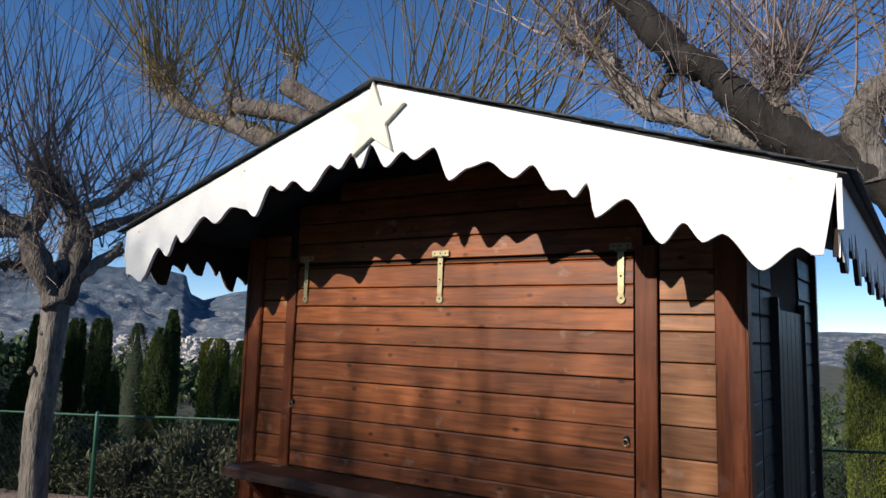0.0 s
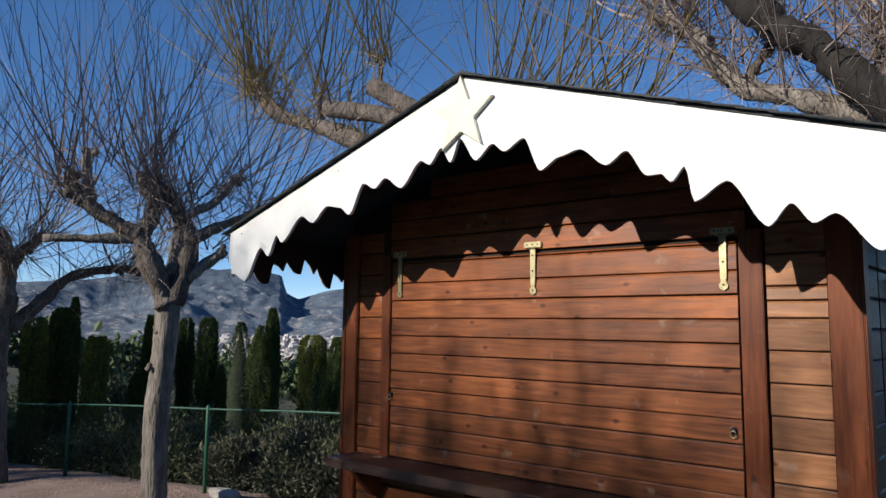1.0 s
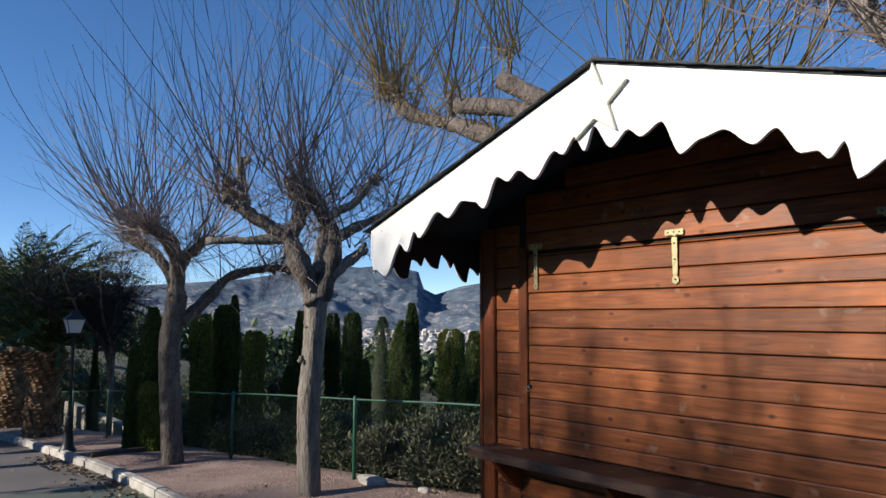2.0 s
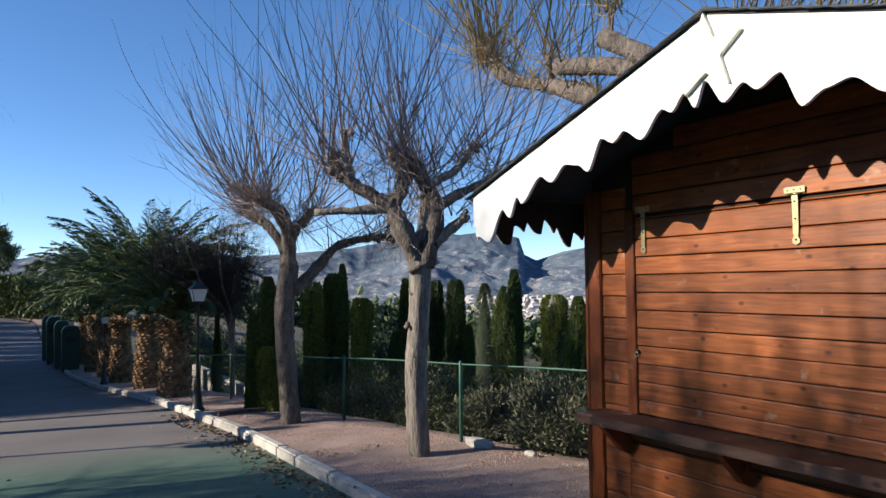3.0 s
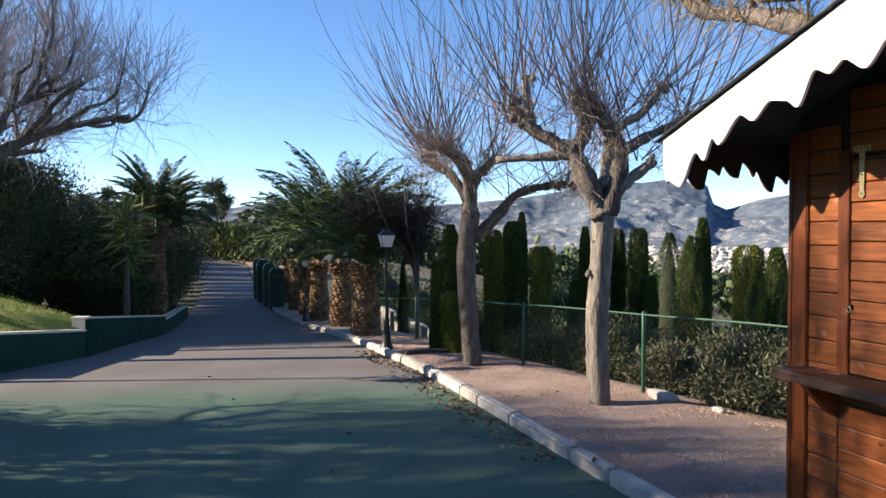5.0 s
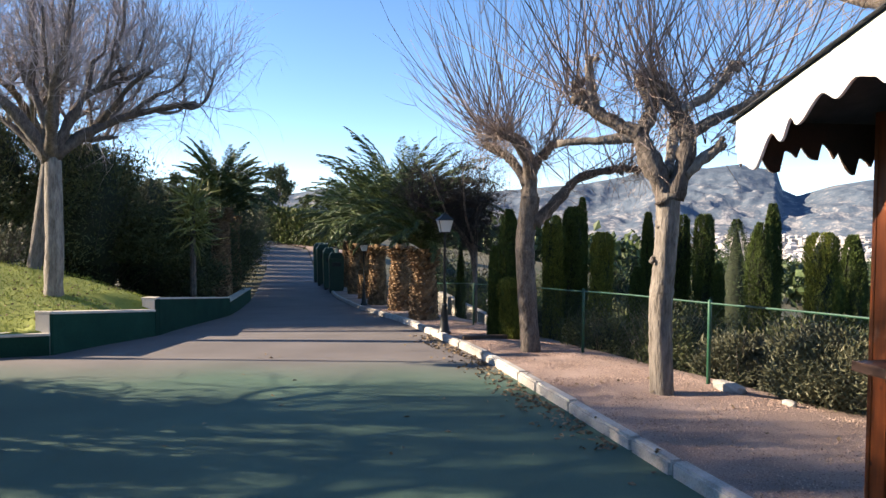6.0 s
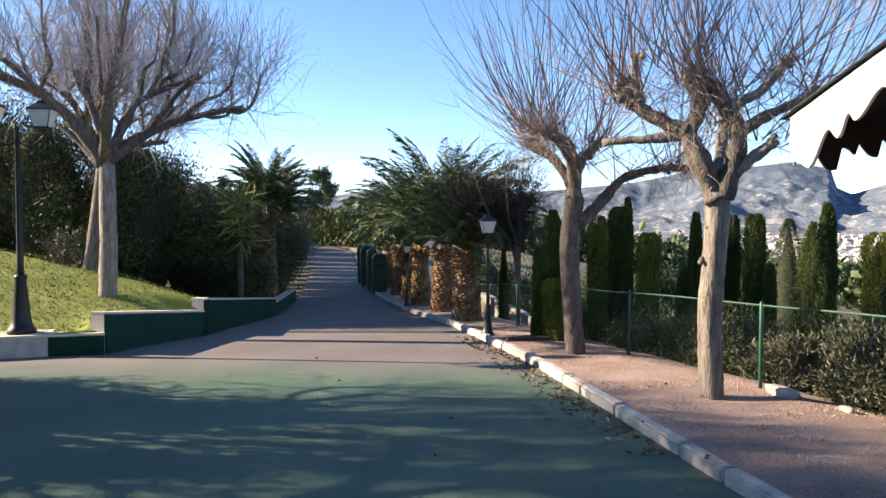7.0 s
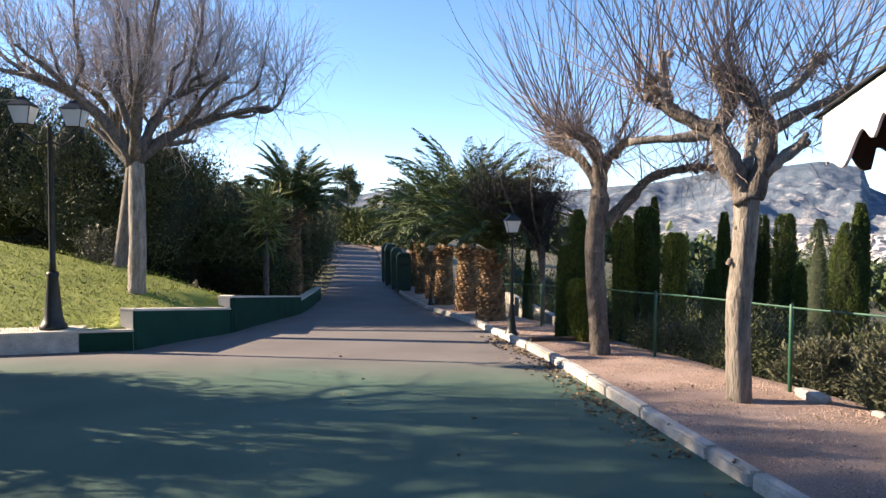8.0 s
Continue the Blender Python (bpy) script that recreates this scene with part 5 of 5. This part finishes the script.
sh, r = Shape(), np.random.default_rng(15)
cs, sizes = [], []
for _ in range(1700):
    az, d = radians(r.uniform(80, 177)), 105 * (9.5 ** r.uniform(0, 1))
    x, y = 3 + d * math.cos(az), -3 + d * math.sin(az)
    if y < 9:
        continue
    t = r.uniform(1.4, 3.2) * (1 + d / 500)
    n = 60
    cs.append(np.array((x, y, terrain(x, y) + t * 0.8)) + r.normal(0, 0.42, (n, 3)) * t)
    sizes += [t] * n
c, t = np.concatenate(cs), np.array(sizes)
for lo, hi in ((0, 3), (3, 5), (5, 20)):
    q = (t >= lo) & (t < hi)
    if q.any():
        leaf_cloud(sh, c[q], r.normal(0, 1, (int(q.sum()), 3)) + np.array((0, 0, 0.7)), 0.42 * float(t[q].mean()), 0.16 * float(t[q].mean()), r)
tagged(part("valley_woods", sh, M_LEAF), "scattered dark evergreens down the valley", "woods", kind="stuff")

# clipped hedge closing the drive, and the pine over it
sh = Shape()
r = np.random.default_rng(5)
along = r.uniform(0, 20, 16000)
c = np.stack([-62 - 0.69 * along + r.normal(0, 0.35, 16000), 0.5 - 0.72 * along + r.normal(0, 0.35, 16000), -1.2 + 0.10 * along + r.uniform(0, 3.4, 16000)], 1)
leaf_cloud(sh, c, r.normal(0, 1, (16000, 3)) + np.array((0, 0, 1.0)), 0.45, 0.07, r)
hedge = thing("clipped_hedge", "sunlit yellow-green clipped hedge at the end of the drive", "hedge", (0, 0, 0))
tagged(part("foliage", sh, M_HEDGE, hedge), kind="stuff")
part("inner_foliage", Shape().tube([(-62 - 0.69 * q, 0.5 - 0.72 * q, 0.2 + 0.10 * q) for q in (0, 10, 20)], [[0.3, 1.3, 0.3, 1.3]] * 3, 4), M_INNERSHADE, hedge)


def pine(at, tall, seed):
    t = thing("pine_tree", "round-topped dark pine in the distance", "tree", at, "far pines")
    r = np.random.default_rng(seed)
    part("trunk", Shape().tube(bend([(0, 0, -0.5), (0.2, 0, tall * 0.4), (0, 0.2, tall * 0.8)], 4), np.linspace(0.3, 0.12, 9), 8), M_BARKD, t, smooth=True)
    cs = []
    for _ in range(34):
        a, q = r.uniform(0, 6.28), r.uniform(0, 1) ** 0.6
        z = tall * r.uniform(0.45, 1.0)
        w = tall * 0.30 * (1 - ((z / tall - 0.62) / 0.45) ** 2) ** 0.5 if abs(z / tall - 0.62) < 0.44 else 0.1
        cs.append(np.array((w * q * math.cos(a), w * q * math.sin(a), z)) + r.normal(0, tall * 0.035, (170, 3)))
    c = np.concatenate(cs)
    tagged(part("crown", leaf_cloud(Shape(), c, r.normal(0, 1, c.shape) + np.array((0, 0, 0.6)), tall * 0.055, tall * 0.007, r), M_DARKLEAF, t), kind="stuff")


pine((-82, -5.2, 0.5), 7.4, 1)
pine((-90, -12, 0.5), 6.0, 2)
pine((-95, 3, 0.2), 4.8, 3)
pine((-88, -1.5, 0.2), 4.6, 4)
pine((-84, -18, 0.5), 6.5, 5)

# ---- palms ----
def frond(r, length, droop):
    """An arching midrib with two rows of narrow leaflets that point forward and hang a little."""
    sh = Shape()
    n = 10
    p, d = np.zeros(3), np.array((0.34, 0, 0.94))
    pts = [p.copy()]
    for i in range(n):
        d = d + np.array((0.05, 0, -droop * (0.25 + 1.5 * (i / n) ** 1.3) / n * 1.9))
        d /= np.linalg.norm(d)
        p = p + d * length / n
        pts.append(p.copy())
    sh.tube(pts, np.linspace(0.028, 0.005, n + 1), 4, False)
    pts = np.array(pts)
    m = 84
    s = np.linspace(0.16, 0.995, m)
    c = np.stack([np.interp(s, np.linspace(0, 1, n + 1), pts[:, k]) for k in range(3)], 1)
    tang = np.stack([np.interp(s, np.linspace(0, 1, n + 1), np.gradient(pts[:, k])) for k in range(3)], 1)
    tang /= np.linalg.norm(tang, axis=1)[:, None]
    ln = 0.13 * length * np.sin(np.pi * np.clip(s * 0.80 + 0.16, 0, 1)) ** 0.7
    for side in (-1, 1):
        w = tang * 0.95 + np.array((0, side * 0.62, -0.30)) + r.normal(0, 0.09, (m, 3))
        for k in range(m):
            leaf_cloud(sh, c[k:k + 1], w[k:k + 1], ln[k], 0.015, r)
    return sh


def palm(at, trunk_h, girth, length, seed, label="stout date palm with a diamond-scaled trunk", count=58, corded=False):
    r = np.random.default_rng(seed)
    t = thing("palm_tree", label, "palm", at, "palms")
    c = [(0, 0, z) for z in np.linspace(-0.2, trunk_h, 8)]
    part("trunk", Shape().tube(c, np.interp(np.linspace(0, 1, 8), [0, 0.3, 0.7, 0.86, 1], [1.14, 1.08, 0.86, 0.98, 0.4])[:, None] * girth * (1 + r.normal(0, 0.03, (8, 12))), 12), M_PALMDRY, t, smooth=True)
    boots = Shape()
    rows = int(trunk_h / 0.085)
    for i in range(rows):
        for j in range(13):
            a = (j + 0.5 * (i % 2)) * 2 * np.pi / 13 + 0.11 * i + r.normal(0, 0.06)
            z = 0.02 + i * 0.085 + r.normal(0, 0.012)
            rad = girth * float(np.interp(z / trunk_h, [0, 0.3, 0.7, 1], [1.13, 1.07, 0.85, 0.98]))
            o, up, sd = np.array((math.cos(a), math.sin(a), 0)), np.array((0, 0, 1.0)), np.array((-math.sin(a), math.cos(a), 0))
            out = 0.05 + (0.10 if z > trunk_h - 0.45 else 0.0) + r.uniform(0, 0.025)
            p = o * rad + up * z
            w = girth * 0.26
            boots.add([p - sd * w - up * 0.06, p + sd * w - up * 0.06, p + sd * w * 0.6 + up * 0.03 + o * out, p - sd * w * 0.6 + up * 0.03 + o * out, p + up * 0.075 + o * 0.01], [(0, 1, 2, 3), (3, 2, 4), (0, 3, 4), (1, 4, 2)])
    tagged(part("bark_scale", boots, M_PALMDRY, t), kind="stuff")
    if corded:
        cord = [((girth * 1.16 - 0.06 * q) * math.cos(5.2 * q), (girth * 1.16 - 0.06 * q) * math.sin(5.2 * q), trunk_h * (0.12 + 0.38 * q + 0.06 * math.sin(9 * q))) for q in np.linspace(0, 2, 60)]
        part("light_cord", Shape().tube(cord, [0.007] * 60, 5), M_KERB, t, "thin pale cord wound round the trunk")
    fr = [frond(r, length, d).mesh("frond") for d in (0.46, 0.66, 0.82, 0.95)]
    for k in range(count):
        up = k / count
        m = fr[min(3, int((1 - up) * 4))]
        ob = part("frond", m, M_PALM, t)
        ob.rotation_euler = (r.normal(0, 0.12), radians(-16 * up + 36 * (1 - up) ** 1.5 + r.normal(0, 6)), k * 2.39996 + r.normal(0, 0.2))
        ob.location = (0, 0, trunk_h - 0.05 + 0.15 * up)
        s = r.uniform(0.85, 1.1)
        ob.scale = (s, s, s)
    return t


for k, (x, y, h, g, ln) in enumerate(((-12.3, -0.62, 1.62, 0.262, 1.9), (-16.6, -0.48, 1.95, 0.295, 3.5), (-20.8, -0.66, 2.1, 0.27, 3.3), (-24.4, -0.62, 2.2, 0.32, 3.4), (-28.5, -0.7, 2.3, 0.34, 3.0), (-33, -0.7, 2.4, 0.34, 2.9))):
    palm((x, y, height(x)), h, g, ln, 200 + k, corded=k < 2)
palm((-20.6, -5.85, -0.9), 3.1, 0.28, 2.3, 210, "date palm rising from dark shrubs")
palm((-26.5, -6.0, -1.2), 3.2, 0.30, 2.5, 211, "date palm rising from dark shrubs")

# yellow-green spiky yucca among the shrubs
yu = thing("yucca", "yellow-green spiky yucca among dark shrubs", "plant", (-16.22, -6.13, -0.15))
part("stem", Shape().lathe(0, 0, [(-0.6, 0.09), (2.4, 0.07)], 8), M_BARKD, yu)
sh, r = Shape(), np.random.default_rng(8)
for zz in (1.6, 2.0, 2.4):
    a = r.normal(0, 1, (110, 3)) + np.array((0, 0, 0.25))
    leaf_cloud(sh, np.tile((0.0, 0, zz), (110, 1)) + r.normal(0, 0.08, (110, 3)), a, 0.78, 0.032, r)
tagged(part("leaves", sh, M_YUCCA, yu), kind="stuff")

# a dense, bare tree crown between palms and pollards, its shade in the colour
r = np.random.default_rng(77)
bt = thing("bare_shrub_tree", "dense twiggy tree beside the palms, coloured as in shade", "tree", (-11.6, 0.42, -0.6))
sh, tr = Shape(), Shape()
for q in range(10):
    a = q * 0.63 + r.uniform(-0.2, 0.2)
    pts = [(0, 0, 0), (0.06 * math.cos(a), 0.06 * math.sin(a) - 0.05, 1.7), (0.45 * math.cos(a), 0.45 * math.sin(a) - 0.4, 2.5), (0.9 * math.cos(a), 0.8 * math.sin(a) - 0.62, 3.0 + 0.45 * math.cos(2.1 * q))]
    c = bend(pts, 4)
    tr.tube(c, np.linspace(0.05, 0.015, len(c)), 6)
    for i in range(5, len(c)):
        for _ in range(6):
            p2 = shoot(sh, c[i], r.normal(0, 0.6, 3) + np.array((0, 0, 0.4)), r.uniform(0.4, 0.9), 0.009, r, 5, 0.3)
            for z in p2[1:]:
                for _ in range(2):
                    shoot(sh, z, r.normal(0, 0.6, 3) + np.array((0, 0, 0.3)), r.uniform(0.25, 0.6), 0.004, r, 3, 0.2)
tagged(part("limb_growth", tr, M_BARKD, bt, smooth=True), kind="stuff")
tagged(part("twig_growth", sh, M_BARKSHADE, bt), kind="stuff")

# ---- lamps ----
def lantern(parent, x, y, z, s):
    """A four-sided tapering lantern, its foot at z."""
    def ring(w, zz):
        return [(x + a * w * s, y + b * w * s, z + zz * s) for a, b in ((-1, -1), (1, -1), (1, 1), (-1, 1))]
    box4 = [(0, 1, 5, 4), (1, 2, 6, 5), (2, 3, 7, 6), (3, 0, 4, 7), (0, 3, 2, 1), (4, 5, 6, 7)]
    body = part("lantern", Shape().add(ring(0.30, 0.0) + ring(0.34, 0.06), box4), M_DARKMETAL, parent, "four-sided lantern with pale panes")
    for i in range(4):
        a0, a1 = ring(0.29, 0.06), ring(0.47, 0.80)
        j = (i + 1) % 4
        mid = np.array(a0[i])
        part("pane", Shape().add([a0[i], a0[j], a1[j], a1[i]] + [tuple(np.array(q) * 0.985 + np.array((x, y, q[2])) * 0.015) for q in (a0[i], a0[j], a1[j], a1[i])], box4), M_GLASS, body)
        part("bar", Shape().tube([a0[i], a1[i]], [0.022 * s, 0.022 * s], 5), M_DARKMETAL, body)
    part("roof", Shape().add(ring(0.53, 0.80) + ring(0.50, 0.86), box4).add(ring(0.50, 0.861) + ring(0.20, 1.12), box4).add(ring(0.20, 1.121) + ring(0.16, 1.22), box4), M_DARKMETAL, body)
    part("finial", Shape().lathe(x, y, [(z + 1.2 * s, 0.05 * s), (z + 1.27 * s, 0.09 * s), (z + 1.36 * s, 0.02 * s)], 8), M_DARKMETAL, body, smooth=True)


def street_lamp(at, tall, size, arms, label):
    t = thing("street_lamp", label, "lamp", at, "lamps along the drive")
    b = tall / 3.3
    foot = tall - 1.15 * size
    part("base", Shape().lathe(0, 0, [(0, 0.19 * b), (0.05 * b, 0.19 * b), (0.10 * b, 0.15 * b), (0.2 * b, 0.125 * b), (0.75 * b, 0.075 * b), (0.80 * b, 0.09 * b), (0.84 * b, 0.07 * b)], 12), M_DARKMETAL, t, smooth=True)
    part("pole", Shape().lathe(0, 0, [(0.835 * b, 0.05 * b), (1.0 * b, 0.045 * b), (foot - 0.02, 0.032 * b), (foot, 0.045 * b)], 10), M_DARKMETAL, t, smooth=True)
    if not arms:
        lantern(t, 0, 0, foot, size)
    for ax, ay in arms:
        part("arm", Shape().tube(bend([(0, 0, foot - 0.22), (0.5 * ax, 0.5 * ay, foot - 0.28), (ax, ay, foot - 0.12), (ax, ay, foot)], 5), [0.018] * 16, 6), M_DARKMETAL, t, smooth=True)
        lantern(t, ax, ay, foot, size)
    return t


street_lamp((-8.55, -8.43, 0.035), 3.62, 0.35, ((0.13, -0.33), (-0.13, 0.33)), "dark iron street lamp with two lanterns on a wall")
for x, y in ((-9.05, -0.84), (-20.3, -1.18), (-30.5, -1.5), (-40, -1.5)):
    street_lamp((x, y, height(x)), 2.15, 0.28, (), "slim dark lamp post with one lantern beside the kerb")

# ---- small things ----
for k, (x, y, w, tall) in enumerate(((-30.5, -1.50, 0.36, 1.9), (-32.4, -1.66, 0.40, 2.1), (-35.0, -1.86, 0.42, 2.25), (-37.6, -1.98, 0.42, 2.25))):
    bn = thing("recycling_container", "tall dark green recycling container beside the kerb", "container", (x, y, height(x) - 0.06), "containers")
    part("body", Shape().add([(a * w * (0.9 if z < 0.1 else 1.0), b * w * (0.9 if z < 0.1 else 1.0), z * tall) for z in (0.03, 0.86) for a, b in ((-1, -1), (1, -1), (1, 1), (-1, 1))],
                             [(0, 3, 2, 1), (4, 5, 6, 7), (0, 1, 5, 4), (1, 2, 6, 5), (2, 3, 7, 6), (3, 0, 4, 7)]), M_BIN, bn, bevel=0.03)
    part("lid", Shape().add([(a * w * (1.06 if z < 0.9 else 0.7), b * w * (1.06 if z < 0.9 else 0.7), z * tall) for z in (0.862, 1.0) for a, b in ((-1, -1), (1, -1), (1, 1), (-1, 1))],
                            [(0, 3, 2, 1), (4, 5, 6, 7), (0, 1, 5, 4), (1, 2, 6, 5), (2, 3, 7, 6), (3, 0, 4, 7)]), M_BIN, bn, bevel=0.03)
    part("slot", Shape().box(w + 0.001, w + 0.012, -0.6 * w, 0.6 * w, 0.66 * tall, 0.76 * tall), M_DARKMETAL, bn)
    for a in (-0.7, 0.7):
        for b in (-0.7, 0.7):
            part("foot", Shape().box(a * w - 0.06, a * w + 0.06, b * w - 0.06, b * w + 0.06, -0.03, 0.04 * tall), M_DARKMETAL, bn)

tagged(part("timber_edging", Shape().box(-0.06, 0.06, -0.5, 0.62, -0.05, 0.07), M_TIMBER, None, bevel=0.01), "low dark timber board across the gravel bed", "edging").location = (-8.02, -0.25, height(-8.02))
for k, (x, y, s, rz) in enumerate(((-3.46, 1.10, (0.20, 0.075, 0.06), 20), (-2.75, 1.28, (0.07, 0.05, 0.03), 30))):
    r = np.random.default_rng(300 + k)
    bm = bmesh.new()
    bmesh.ops.create_icosphere(bm, subdivisions=2, radius=1)
    for v in bm.verts:
        c = v.co
        for i in range(3):
            c[i] = max(-0.8, min(0.8, c[i])) * s[i] * 1.2 * r.uniform(0.92, 1.06)
    me = bpy.data.meshes.new("stone")
    bm.to_mesh(me)
    bm.free()
    ob = tagged(part("broken_block", me, M_KERB), "pale broken concrete block lying on the gravel", "stone", "loose blocks")
    ob.matrix_basis = pose(x, y, height(x) + s[2] * 0.6, 4, 3, rz)

r = np.random.default_rng(9)
# dry leaves swept against the kerb and scattered over lawn and gravel
k = 1370
x = np.concatenate([r.uniform(-9.5, -2.0, 600), r.uniform(-12, -6.5, 700), r.uniform(-8, 2, 70)])
y = np.concatenate([np.array([line_y(KERB, q) for q in x[:600]]) - 0.10 - np.abs(r.normal(0, 0.2, 600)), np.array([line_y(WALL, q) for q in x[600:1300]]) - r.uniform(0.3, 6, 700), r.uniform(-5, 1.2, 70)])
z = []
for a, b in zip(x, y):
    z.append(lawn_top(a, b) + 0.03 if b < line_y(WALL, a) - 0.2 and a < -6.7 else (height(a) - 0.072 if b < line_y(KERB, a) - 0.05 else height(a) + 0.03))
c = np.stack([x, y, np.array(z)], 1)
tagged(part("fallen_leaves", leaf_cloud(Shape(), c, np.stack([r.normal(0, 1, k), r.normal(0, 1, k), r.normal(0, 0.12, k)], 1), 0.065, 0.02, r), M_LITTER), "dry brown leaves lying along the kerb", "leaves", kind="stuff")
# loose stones of the gravel
k = 40000
x = 3.0 - 15.0 * r.uniform(0, 1, k) ** 1.0
f0, f1 = np.array([line_y(KERB, q) for q in x]) + 0.09, np.array([line_y(FENCE, q) for q in x]) + 0.2
y = f0 + (f1 - f0) * r.uniform(0, 1, k)
s = r.uniform(0.004, 0.011, k)
base = np.stack([x, y, np.array([height(a) + 0.025 * noise.noise(Vector((a * 1.3, b * 1.3, 3))) - 0.10 * max(0, b - line_y(FENCE, a) + 0.2) for a, b in zip(x, y)])], 1)
tet = np.array(((-1, -0.6, -0.2), (1, -0.5, -0.2), (0.1, 1, -0.2), (0.0, 0.1, 0.8)))
v = base[:, None] + tet[None] * s[:, None, None] * r.uniform(0.6, 1.3, (k, 4, 1))
tagged(part("loose_gravel", Shape().add(v.reshape(-1, 3), [f for i in range(k) for f in ((4 * i, 4 * i + 1, 4 * i + 3), (4 * i + 1, 4 * i + 2, 4 * i + 3), (4 * i + 2, 4 * i, 4 * i + 3))]), M_PEBBLE), "loose reddish gravel stones", "gravel", kind="stuff")
# grass blades
k = 26000
x = r.uniform(-13.5, -6.6, k)
y = np.array([line_y(WALL, q) for q in x]) - 0.3 - 7 * r.uniform(0, 1, k)
ok = -x - 11.4 - 0.42 * np.maximum(0, -y - 6.2) < 0.2
x, y = x[ok], y[ok]
c = np.stack([x, y, np.array([lawn_top(a, b) + 0.03 * noise.noise(Vector((a, b, 0))) - 0.01 for a, b in zip(x, y)])], 1)
tagged(part("grass", leaf_cloud(Shape(), c, np.stack([r.normal(0, 0.5, len(x)), r.normal(0, 0.5, len(x)), np.ones(len(x))], 1), 0.055, 0.006, r), M_BLADE), "short winter grass on the bank", "grass", kind="stuff")

# trees and shrubs on the near side of the drive, whose shade falls over drive and hut
for k, (x, y, s) in enumerate(((-5.7, -12.4, 0.92), (-2.9, -10.2, 1.0), (-1.3, -11.0, 0.92), (3.4, -10.2, 0.88), (0.2, -13.6, 0.95))):
    m = copy_thing(tl, pose(x, y, 0.05, 0, 0, 70 * k + 20))
    m.scale = (s, s, s)
for k, (x, y, sx, sz) in enumerate(((-6.8, -11.4, 1.9, 2.8), (-5.9, -10.7, 2.0, 3.9), (-4.1, -10.3, 1.9, 3.3), (-2.0, -10.6, 2.4, 4.4), (-0.2, -10.0, 2.6, 4.9), (1.9, -9.8, 2.6, 4.6), (4.2, -9.9, 2.8, 4.2), (6.6, -9.5, 2.8, 4.0))):
    shrub("tall_shrub", "tall dark evergreen shrub beside the drive", (x, y, 0.0), (sx, sx, sz), 170 + k, 5000, 0.16, M_DARKLEAF, "dark planting", 0.5 * k)
